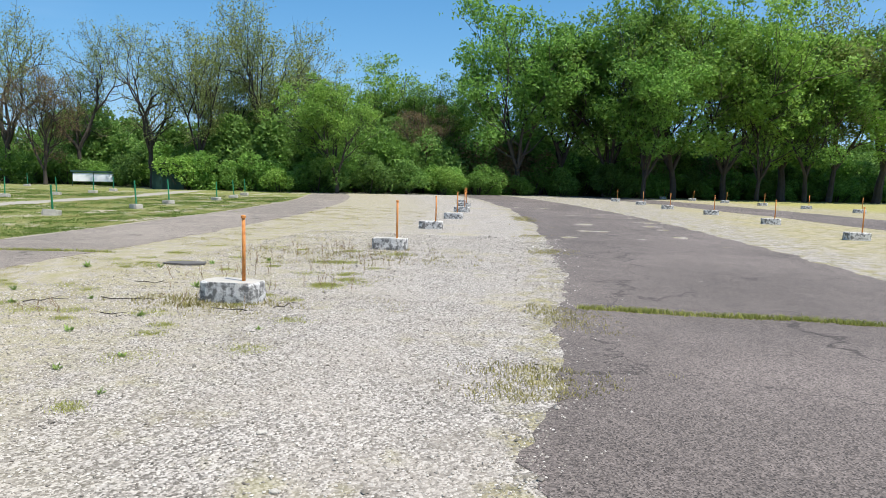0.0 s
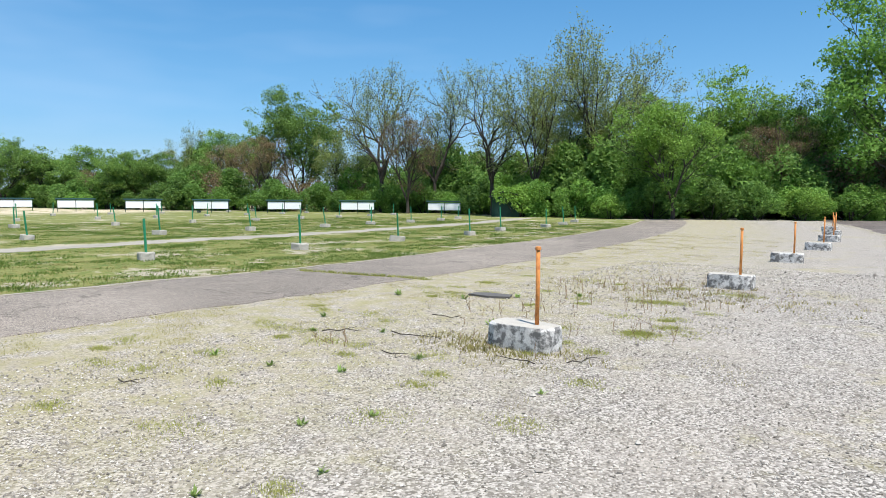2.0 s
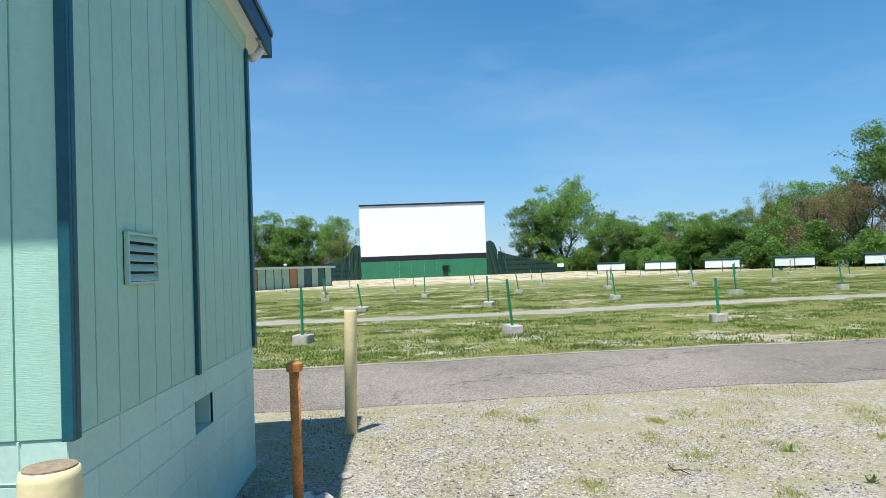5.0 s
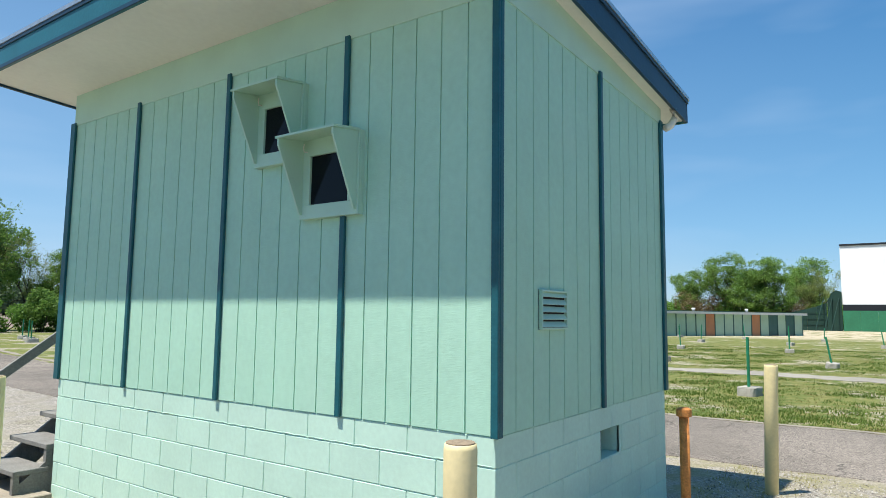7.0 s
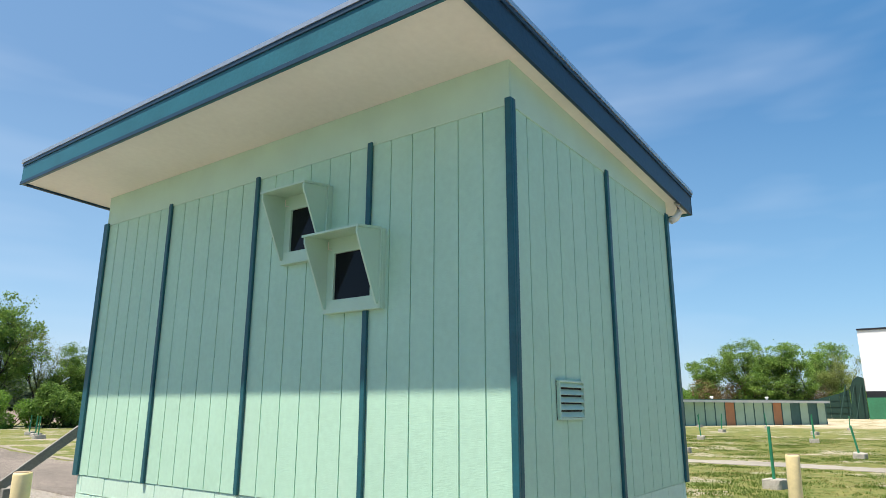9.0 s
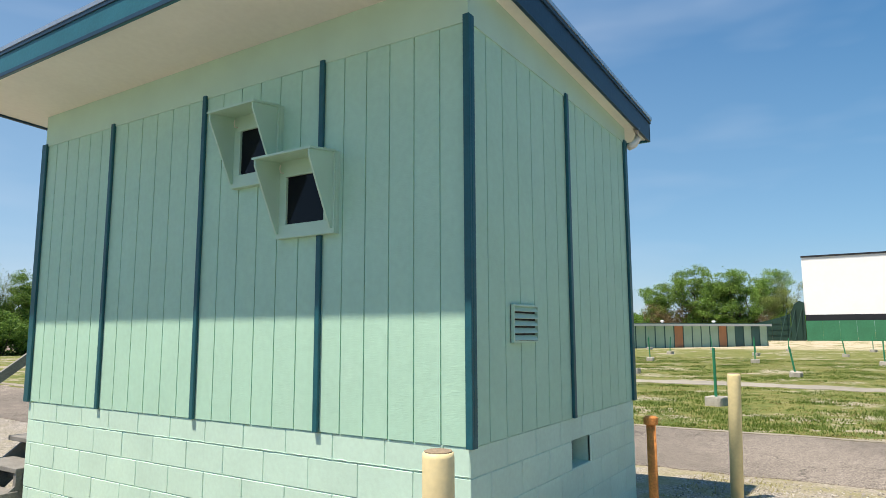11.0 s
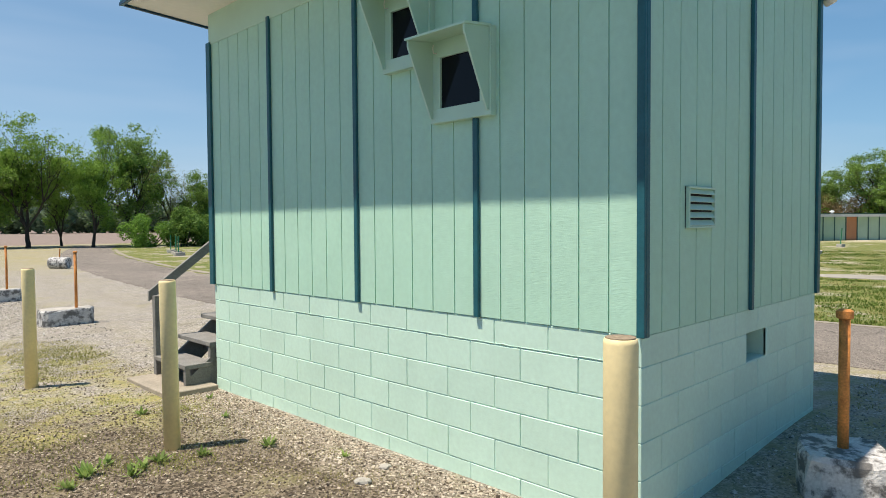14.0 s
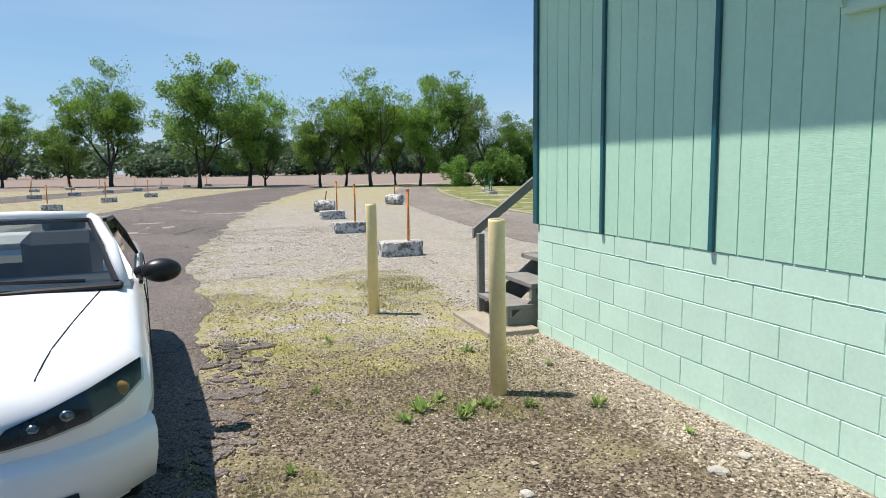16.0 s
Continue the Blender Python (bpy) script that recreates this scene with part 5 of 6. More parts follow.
    ring = [at(0.38 + 0.18 * math.cos(6.28318 * k / 24), 2.22 + 0.07 * math.sin(6.28318 * k / 24), 0.93 + 0.17 * math.sin(6.28318 * k / 24)) for k in range(25)]
    tube(wheel_bm, ring, [0.017] * 25, 8, False)
    tube(wheel_bm, [at(0.38, 2.22, 0.93), at(0.38, 2.0, 0.85)], [0.05, 0.03], 10)
    tube(wheel_bm, [at(0.21, 2.22, 0.93), at(0.55, 2.22, 0.93)], [0.02, 0.02], 8)
    part("steering_wheel", wheel_bm, black, car, "black steering wheel", True)
    for u in (-0.38, 0.38):
        seat = part("seat", boxed(u - 0.26, u + 0.26, -2.95, -2.45, 0.45, 0.66, 0.06), leather, car, "charcoal leather seat")
        part("seat_back", boxed(u - 0.25, u + 0.25, -0.09, 0.09, 0.0, 0.56, 0.07, pose(0, -2.98, 0.60, -12, 0, 0) @ pose(0, 0, 0)), leather, seat)
        part("headrest", boxed(u - 0.14, u + 0.14, -3.18, -3.06, 1.10, 1.27, 0.05), leather, seat)
    part("rear_seat", boxed(-0.6, 0.6, -3.35, -3.22, 0.5, 0.95, 0.05), leather, car)
    part("folded_roof", boxed(-0.66, 0.66, -3.80, -3.36, 0.96, 1.09, 0.06), material("cream_roof_cover", (0.62, 0.60, 0.55), 0.8, var=((8.0, 0.08),), bump=0.2), car, "folded roof under a cream cover")
    part("number_plate_recess", boxed(-0.16, 0.16, -0.32, -0.23, 0.40, 0.50, 0.01), black, car)


make_car()


# ---- trees ----
def cards(centres, size, rnd, squash=0.75, flat=0.0):
    """Small pointed leaves at the centres: vertex and face lists."""
    n = len(centres)
    up = rnd.normal(size=(n, 3)) + np.array([0, 0, 0.9])
    up /= np.linalg.norm(up, axis=1)[:, None]
    a = rnd.normal(size=(n, 3))
    a -= up * (a * up).sum(1)[:, None]
    a /= np.linalg.norm(a, axis=1)[:, None]
    b = np.cross(up, a)
    b += rnd.normal(size=(n, 3)) * 0.1
    b -= a * (a * b).sum(1)[:, None]
    b /= np.linalg.norm(b, axis=1)[:, None]
    s = size * rnd.uniform(0.6, 1.35, size=(n, 1))
    c = np.asarray(centres)
    v = np.stack([c + a * s * 1.2, c - a * s * 0.8 + b * s * squash * 1.2, c - a * s * 0.8 - b * s * squash * 1.2], 1).reshape(-1, 3)
    f = np.arange(3 * n).reshape(-1, 3)
    return v, f


def raw_mesh(name, v, f, mat):
    me = bpy.data.meshes.new(name)
    me.from_pydata(np.asarray(v).tolist(), [], np.asarray(f).tolist())
    me.materials.append(mat)
    return me


def grow_tree(seed, mat, label, leaves=15000, leaf=0.0145, girth=0.38, fork=0.16, levels=5, angle=30.0, rise=0.10, wander=0.10, clump=0.042, trunk=0.020, low=0.16, heads=0):
    """A tree one unit tall, trunk and crown as its parts: limbs that fork again and again, leaf sprays round the outer shoots; sizes in parts of its height."""
    rnd = random.Random(seed)
    nr = np.random.RandomState(seed)
    bm = bmesh.new()
    shoots = []

    def limb(p, d, length, r, level):
        n = 4 if level < 3 else 3
        pts = [p]
        for _ in range(n):
            d = (d + Vector((rnd.gauss(0, 1), rnd.gauss(0, 1), rnd.gauss(0, 0.6))) * wander + Vector((0, 0, rise))).normalized()
            pts.append(pts[-1] + d * length / n)
        tube(bm, pts, [r * (1 - 0.38 * i / n) for i in range(n + 1)], 8 if level == 0 else 5 if level < 3 else 3, False)
        if level >= levels - 1:
            shoots.extend(pts[1:])
        elif level >= 2:
            shoots.append(pts[-1])
        if level == levels:
            return
        kids = 4 if level == 0 else rnd.choice((2, 2, 3))
        turn = rnd.uniform(0, 6.28318)
        side = d.orthogonal().normalized()
        for k in range(kids):
            a = radians(angle) * rnd.uniform(0.55, 1.35)
            u = Matrix.Rotation(turn + 6.28318 * (k + rnd.uniform(-0.2, 0.2)) / kids, 3, d) @ side
            limb(pts[-1], (d * math.cos(a) + u * math.sin(a)).normalized(), length * (rnd.uniform(0.62, 0.9) if level else rnd.uniform(0.8, 1.1) * 0.26 / fork), r * 0.55, level + 1)
        for q in range(1, n):
            if 0 < level < levels - 1 and rnd.random() < 0.62:
                a = radians(rnd.uniform(35, 70))
                u = Matrix.Rotation(rnd.uniform(0, 6.28318), 3, d) @ side
                limb(pts[q], (d * math.cos(a) + u * math.sin(a)).normalized(), length * rnd.uniform(0.45, 0.75), r * 0.42, level + 1 + (level < levels - 2 and rnd.random() < 0.4))

    limb(Vector((0, 0, -0.01)), Vector((rnd.uniform(-0.06, 0.06), rnd.uniform(-0.06, 0.06), 1)).normalized(), fork, trunk, 0)
    pool = np.array([list(q) for q in shoots])
    top = np.percentile(pool[:, 2], 99) + clump * 0.4
    wide = np.percentile(np.hypot(pool[:, 0], pool[:, 1]), 92)
    m = Matrix.Diagonal((girth / wide, girth / wide, 1 / top, 1))
    bmesh.ops.transform(bm, matrix=m, verts=bm.verts)
    pool = pool * np.array([girth / wide, girth / wide, 1 / top])
    pool = pool[pool[:, 2] > low]
    w = nr.uniform(0.0, 1.0, len(pool)) ** 1.3 * (0.45 + pool[:, 2])
    c = pool[nr.choice(len(pool), leaves, p=w / w.sum())] + nr.normal(size=(leaves, 3)) * clump * np.array([0.62, 0.62, 0.40])
    if heads:  # leaves gathered in billows round some of the shoots
        pick = nr.choice(len(pool), heads, replace=False, p=w / w.sum())
        size = nr.uniform(0.045, 0.085, heads)
        own = nr.choice(heads, int(leaves * 0.72), p=size ** 2 / (size ** 2).sum())
        d = nr.normal(size=(len(own), 3))
        d /= np.linalg.norm(d, axis=1)[:, None]
        c = np.concatenate([c[: int(leaves * 0.28)], pool[pick][own] + d * (size[own] * nr.uniform(0.45, 1.05, len(own)))[:, None] * np.array([1.15, 1.15, 0.8])])
    c = c[c[:, 2] > low * 0.7]
    v, f = cards(c, leaf * 0.5, nr, 0.55)
    tree = thing("tree", label=label, category="tree")
    part("trunk", bm, bark, tree, "grey-brown trunk and limbs")
    crown = new("crown", raw_mesh("crown", v, f, mat))
    crown.parent = tree
    return tree


full_a = grow_tree(1, leaf_deep, "tall maple in full fresh green leaf", 21945, 0.0179, 0.36, 0.14, angle=30, low=0.12, heads=105)
full_b = grow_tree(2, leaf_bright, "broad tree in bright spring leaf", 21945, 0.0179, 0.38, 0.12, angle=34, rise=0.08, low=0.10, heads=105)
full_c = grow_tree(11, leaf_deep, "leafy green tree with open limbs", 19057, 0.0169, 0.36, 0.17, angle=32, rise=0.09, low=0.18, heads=70)
thin_a = grow_tree(4, leaf_olive, "tall tree thinly covered in yellow-green buds", 15500, 0.0129, 0.33, 0.18, angle=28, low=0.2, heads=75)
thin_b = grow_tree(5, leaf_bright, "airy tree with light young leaves", 21367, 0.0179, 0.35, 0.18, angle=29, low=0.17, heads=90)
west_round = grow_tree(31, leaf_west, "round dense green tree beyond the field", 23100, 0.0188, 0.40, 0.10, angle=34, rise=0.07, low=0.06, heads=120)
west_open = grow_tree(32, leaf_west, "spreading green tree beyond the field", 22522, 0.0193, 0.40, 0.13, angle=33, rise=0.08, low=0.08, heads=120)
bare_a = grow_tree(6, leaf_olive, "nearly bare tree with dark crooked limbs", 11000, 0.0099, 0.36, 0.20, 5, 33, 0.05, 0.22, 0.034, 0.024, 0.30)
bare_b = grow_tree(8, leaf_olive, "tall tree just coming into leaf", 13200, 0.0109, 0.32, 0.20, 5, 30, 0.07, 0.17, 0.036, 0.022, 0.28)
brown = grow_tree(9, leaf_brown, "reddish tree in bud", 12127, 0.0114, 0.36, 0.10, angle=34, rise=0.08, low=0.10, heads=60)


def shrub(seed, mat, label, leaves=2200, leaf=0.075):
    """A dense thicket one unit tall: short stems and lumps of leaves down to the ground."""
    nr = np.random.RandomState(seed)
    rnd = random.Random(seed)
    bm = bmesh.new()
    lumps = []
    for k in range(13):
        a, r = rnd.uniform(0, 6.28), rnd.uniform(0.05, 0.62)
        z = rnd.uniform(0.12, 0.88) * (1.05 - 0.45 * r)
        c = Vector((r * math.cos(a), r * math.sin(a), z))
        lumps.append(c)
        tube(bm, [(c.x * 0.25, c.y * 0.25, -0.02), (c.x * 0.7, c.y * 0.7, z * 0.6), tuple(c)], [0.014, 0.010, 0.004], 4, False)
    pool = np.array([list(c) for c in lumps])
    d = nr.normal(size=(leaves, 3))
    d /= np.linalg.norm(d, axis=1)[:, None]
    c = pool[nr.randint(0, len(pool), leaves)] + d * nr.uniform(0.35, 1.0, size=(leaves, 1)) ** 0.5 * 0.27
    c[:, 2] = np.abs(c[:, 2])
    v, f = cards(c, leaf * 0.5, nr)
    s = thing("shrub", label=label, category="shrub")
    part("woody_base", bm, bark, s)
    crown = new("foliage", raw_mesh("foliage", v, f, mat))
    crown.parent = s
    return s


shrub_dark = shrub(21, leaf_dark, "dark green thicket under the trees", 6750, 0.0510)
shrub_deep = shrub(22, leaf_deep, "green leafy thicket along the trees", 6210, 0.0490)
shrub_bright = shrub(23, leaf_bright, "bright green bush at the wood's edge", 6210, 0.0428)
shrub_brown = shrub(24, leaf_brown, "brownish budding bush at the wood's edge", 4320, 0.0367)

rnd = random.Random(77)
used = set()


def plant(proto, x, y, h, spread=1.0, group="trees round the field"):
    if (x < -60 or y < -50) and proto in (full_a, full_b):
        proto = west_round
    elif (x < -60 or y < -50) and proto == full_c:
        proto = west_open
    m = pose(x, y, -0.05, 0, 0, rnd.uniform(0, 360))
    k = Matrix.Diagonal((h * spread, h * spread, h, 1))
    if proto in used:
        ob = copy_thing(proto, m)
    else:
        ob = proto
        used.add(proto)
    ob.matrix_basis = m @ k @ Matrix.Scale(1.04 if "ploughed" in group else 1.0, 4)
    ob["group"] = group
    return ob


# the wood beyond the ramps: tall and green to the east, half bare to the west
for p, x, y, h, s in [
    (full_a, -0.4, 76.6, 23.0, 0.95), (full_c, 4.4, 82.7, 20.7, 1.0), (full_a, 9.9, 82.4, 22.4, 1.0), (full_b, 17.8, 81.4, 23.5, 1.0),
    (full_b, 24.2, 84.1, 22.4, 1.0), (full_a, 13.9, 77.9, 17.7, 1.05), (thin_b, 31.7, 86.1, 25.2, 1.0), (thin_a, 37.9, 88.2, 25.4, 1.0)]:
    plant(p, x, y, h, s)
for p, x, y, h, s in [
    (thin_b, 44.0, 90.0, 26.6, 1.0), (full_c, 33.7, 84.2, 18.3, 1.0), (full_b, 27.9, 83.1, 17.7, 0.9), (full_b, -17.6, 61.3, 11.2, 1.05),
    (thin_b, -19.4, 87.9, 17.1, 1.0), (full_c, -13.0, 85.2, 14.4, 1.0), (thin_b, -9.8, 89.7, 14.7, 1.0), (brown, -11.5, 74.0, 9.9, 1.0)]:
    plant(p, x, y, h, s)
for p, x, y, h, s in [
    (bare_b, -27.4, 68.2, 20.4, 0.9), (bare_b, -32.8, 61.0, 15.9, 0.95), (bare_a, -37.2, 60.7, 15.4, 1.0), (thin_a, -33.3, 69.8, 17.0, 0.9),
    (thin_a, -26.8, 77.1, 18.9, 0.9), (bare_a, -56.0, 62.5, 19.1, 1.0), (bare_a, -49.8, 65.2, 17.4, 0.9), (brown, -49.5, 60.3, 12.2, 0.9)]:
    plant(p, x, y, h, s)
for p, x, y, h, s in [
    (full_a, -73.7, 64.0, 16.8, 0.95), (thin_a, -64.0, 63.0, 11.3, 1.1), (brown, -73.2, 57.2, 10.4, 1.1), (thin_a, -98.5, 60.0, 13.4, 0.9),
    (full_c, -95.9, 64.2, 12.4, 1.0), (thin_b, -87.9, 65.3, 13.5, 0.8), (brown, -86.0, 60.9, 10.3, 1.1), (full_a, -142.9, 37.8, 19.8, 1.0), (full_c, -144.6, 29.9, 15.2, 1.0)]:
    plant(p, x, y, h, s)
for p, x, y, h, s in [
    (full_c, -92.2, 44.1, 8.0, 1.3), (full_c, -90.2, 48.2, 8.1, 1.3), (full_a, -116.7, 38.6, 10.3, 1.2), (full_c, -115.0, 43.7, 9.4, 1.3),
    (full_c, -109.8, 48.6, 9.5, 1.3), (thin_b, -104.9, 54.5, 8.9, 1.2), (full_b, -97.6, 57.7, 8.0, 1.3), (thin_a, -124.8, 46.0, 10.0, 1.1)]:
    plant(p, x, y, h, s)
for p, x, y, h, s in [
    (full_a, -134.9, -26.3, 14.0, 1.25), (full_c, -136.1, -17.5, 13.0, 1.15), (thin_a, -137.0, -11.5, 11.5, 1.0), (full_c, -166.6, -15.2, 15.1, 1.0),
    (full_c, -140.0, -36.0, 11.0, 1.0), (thin_a, -138.0, -46.0, 10.0, 1.1)]:
    plant(p, x, y, h, s)
# single trees before the ploughed land
for p, x, y, h, s in [
    (thin_b, 15.2, -88.1, 13.9, 0.9), (full_c, 19.9, -89.3, 7.8, 1.1), (full_c, 4.7, -71.1, 11.9, 1.0), (thin_b, -0.3, -73.2, 10.8, 1.0),
    (full_a, -2.1, -75.1, 6.4, 1.1), (thin_b, -6.4, -62.7, 7.6, 1.0), (full_c, -9.2, -64.3, 8.4, 0.9), (thin_b, -11.2, -61.9, 10.1, 0.9)]:
    plant(p, x, y, h, s, "trees before the ploughed field")
for p, x, y, h, s in [
    (full_a, -14.6, -65.2, 7.5, 0.8), (thin_b, -15.3, -58.8, 9.0, 0.8), (full_c, -19.2, -59.7, 10.0, 0.95), (bare_b, -22.1, -58.6, 7.6, 0.9),
    (full_a, 28.7, -95.3, 9.8, 1.0), (full_a, -24.4, -56.0, 6.1, 0.9), (full_a, -29.5, -58.0, 7.4, 0.9), (thin_b, -37.0, -62.0, 8.7, 0.9)]:
    plant(p, x, y, h, s, "trees before the ploughed field")

# thickets closing the foot of the wood
edge = [(-150, 12), (-140, 34), (-128, 42), (-112, 42), (-98, 42), (-84, 47), (-70, 54), (-57, 62), (-46, 66), (-36, 61), (-25, 60), (-13, 66), (0, 77), (18, 85), (38, 92), (62, 104)]
for (ax, ay), (bx, by) in zip(edge, edge[1:]):
    n = int(math.hypot(bx - ax, by - ay) / 4.0) + 1
    for i in range(n):
        t = (i + rnd.uniform(0.1, 0.9)) / n
        x, y = ax + (bx - ax) * t, ay + (by - ay) * t
        back = Vector((ay - by, bx - ax)).normalized()
        west = x < -60
        front = rnd.choice((shrub_dark, shrub_dark, shrub_deep, shrub_deep, shrub_bright if rnd.random() < 0.4 else shrub_dark))
        if west and front in (shrub_deep, shrub_bright):
            front = rnd.choice((shrub_dark, shrub_dark, shrub_deep))
        plant(front, x + rnd.uniform(-1, 1), y + rnd.uniform(-1, 1), rnd.uniform(2.6, 4.2), 1.15, "thickets under the wood")
        second = rnd.choice((shrub_dark, shrub_dark, shrub_deep, shrub_brown))
        plant(second, x + back.x * 5, y + back.y * 5, rnd.uniform(5.0, 7.5) * (0.85 if west else 1.0), 0.95, "thickets under the wood")
        if x > -16:
            plant(rnd.choice((shrub_dark, shrub_deep)), x + back.x * 8.5, y + back.y * 8.5, rnd.uniform(5.0, 7.0), 1.1, "thickets under the wood")
        if not west:
            plant(shrub_dark, x + back.x * 13, y + back.y * 13, rnd.uniform(7.5, 10.0), 0.9, "thickets under the wood")
for x, y, h in [(-32.0, 57.8, 3.6), (-22.5, 58.5, 2.6), (-8.0, 68.0, 3.2)]:
    plant(shrub_bright, x, y, h, 1.1, "thickets under the wood")
for i in range(13):
    plant(rnd.choice((shrub_dark, shrub_dark, shrub_deep)), -18.5 - i * 2.6, -52.5 - i * 1.0 - 3 * rnd.random(), rnd.uniform(2.6, 4.6), 1.0, "thickets south")
for i in range(16):
    plant(rnd.choice((shrub_deep, shrub_dark, shrub_brown)), -135 - rnd.uniform(0, 8), -6 - i * 4.0, rnd.uniform(5.0, 8.0), 1.2, "thickets west")


def far_woods():
    """The low wooded skyline far beyond the ploughed land, its haze put into the leaf colour."""
    nr = np.random.RandomState(3)
    cs = []
    for i in range(330):
        x, y, h, w = nr.uniform(-240, 190), nr.uniform(-270, -245), nr.uniform(8, 14), nr.uniform(4, 8)
        d = nr.normal(size=(260, 3))
        d /= np.linalg.norm(d, axis=1)[:, None]
        cs.append(np.array([x, y, h * 0.5]) + d * np.array([w, w, h * 0.5]) * nr.uniform(0.6, 1.0, size=(260, 1)))
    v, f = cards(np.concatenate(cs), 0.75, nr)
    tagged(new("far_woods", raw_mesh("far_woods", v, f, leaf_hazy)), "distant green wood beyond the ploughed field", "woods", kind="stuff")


far_woods()


# ---- grass, weeds, stones ----
def in_booth(x, y):
    return (BX - 0.03 < x) & (x < 0.03) & (BY - 0.03 < y) & (y < 0.03)


def lane_mask(x, y, grow=0.0):
    ri = np.hypot(x - ARC[0], y - ARC[1]) - swing(y)
    ro = np.hypot(x - OUTER[0], y - OUTER[1])
    return ((ri > 161.3 - grow) & (ri < 164.75 + grow)) | ((ro > 199.95 + belly(y) - grow) & (ro < 206 + grow))


def heights(x, y):
    return np.array([height(a, b) for a, b in zip(x, y)])


def blades(name, xs, ys, tall, wide, per, scatter, mat, label, seed):
    nr = np.random.RandomState(seed)
    n = len(xs)
    z = heights(xs, ys)
    x = np.repeat(xs, per) + nr.normal(size=n * per) * scatter
    y = np.repeat(ys, per) + nr.normal(size=n * per) * scatter
    z = np.repeat(z, per) - 0.005
    h = np.repeat(tall, per) * nr.uniform(0.45, 1.2, n * per)
    a = nr.uniform(0, 6.283, n * per)
    b = nr.uniform(0, 6.283, n * per)
    lean = nr.uniform(0.15, 0.9, n * per) * h
    w = np.repeat(wide, per) * nr.uniform(0.6, 1.3, n * per)
    base0 = np.stack([x - np.cos(a) * w, y - np.sin(a) * w, z], 1)
    base1 = np.stack([x + np.cos(a) * w, y + np.sin(a) * w, z], 1)
    tip = np.stack([x + np.cos(b) * lean, y + np.sin(b) * lean, z + h], 1)
    v = np.stack([base0, base1, tip], 1).reshape(-1, 3)
    me = raw_mesh(name, v, np.arange(len(v)).reshape(-1, 3), mat)
    return tagged(new(name, me), label, "grass", kind="stuff")


def noisy(x, y, s, o=0.0):
    return np.array([blob_noise(a, b, s, o) for a, b in zip(x, y)])


def scatter_field(n, x0, x1, y0, y1, seed, power=1.0):
    nr = np.random.RandomState(seed)
    return x0 + (x1 - x0) * nr.uniform(size=n) ** power, nr.uniform(y0, y1, n)


# turf of the field: thick green clumps over short dry blades
x, y = scatter_field(30000, -8.9, -42, -16, 46, 1, 1.4)
ri = np.hypot(x - ARC[0], y - ARC[1])
keep = (ri < 161.2) & ~((ri > 149.5) & (ri < 151.7))
x, y = x[keep], y[keep]
g = noisy(x, y, 0.35, 4) + 0.6 * noisy(x, y, 1.3, 9)
k = g > 0.08
blades("turf_grass", x[k], y[k], np.full(k.sum(), 0.028) + 0.06 * np.clip(g[k], 0, 1), np.full(k.sum(), 0.010), 12, 0.10, grass_green, "patchy green turf of the field", 2)
k = (g < 0.15) & (g > -0.45)
blades("dry_turf_grass", x[k], y[k], np.full(k.sum(), 0.035), np.full(k.sum(), 0.011), 8, 0.11, grass_dry, "short dry grass of the field", 3)
# verge of the inner lane, tufts over the gravel
x, y = scatter_field(9000, -5.3, 0.2, -8, 34, 4, 1.6)
x = x - np.array([(b - 1) ** 2 / 330 for b in y])
g = noisy(x, y, 0.9, 2)
k = (g > 0.06 + 0.12 * np.clip(x + 3.5, 0, 3)) & ~lane_mask(x, y, 0.05) & ~in_booth(x, y) & (y > np.where(x > -3, 0.9, -9))
blades("verge_grass", x[k], y[k], np.full(k.sum(), 0.03), np.full(k.sum(), 0.004), 12, 0.07, grass_dry, "thin dry grass on the lane's verge", 5)
x, y = scatter_field(6500, 0.25, 3.25, -9.0, 0.8, 6)
g = noisy(x, y, 0.8, 12)
k = (g > np.where(y < -3.6, 0.0, 0.15)) & ~in_booth(x, y) & ~lane_mask(x, y, -0.15)
blades("worn_grass", x[k], y[k], np.full(k.sum(), 0.02), np.full(k.sum(), 0.004), 12, 0.07, grass_dry, "worn dry grass beside the booth", 7)
x, y = scatter_field(4600, 0.2, 3.2, -9.0, 1.5, 8)
g = noisy(x, y, 0.7, 31)
k = (g > np.where(y < -3.8, 0.22, 0.28)) & ~in_booth(x, y) & ~lane_mask(x, y, -0.15)
blades("green_grass_patches", x[k], y[k], np.full(k.sum(), 0.028), np.full(k.sum(), 0.0045), 13, 0.07, grass_olive, "small green grass patches beside the booth", 9)
x, y = scatter_field(2200, -4.5, 3.0, 1.2, 12, 10)
g = noisy(x, y, 0.75, 41)
k = (g > 0.20) & ~lane_mask(x, y) & (x < 1.2 + 0.1 * y)
blades("gravel_tufts", x[k], y[k], np.full(k.sum(), 0.03), np.full(k.sum(), 0.003), 12, 0.06, grass_dry, "sparse tufts in the gravel", 11)
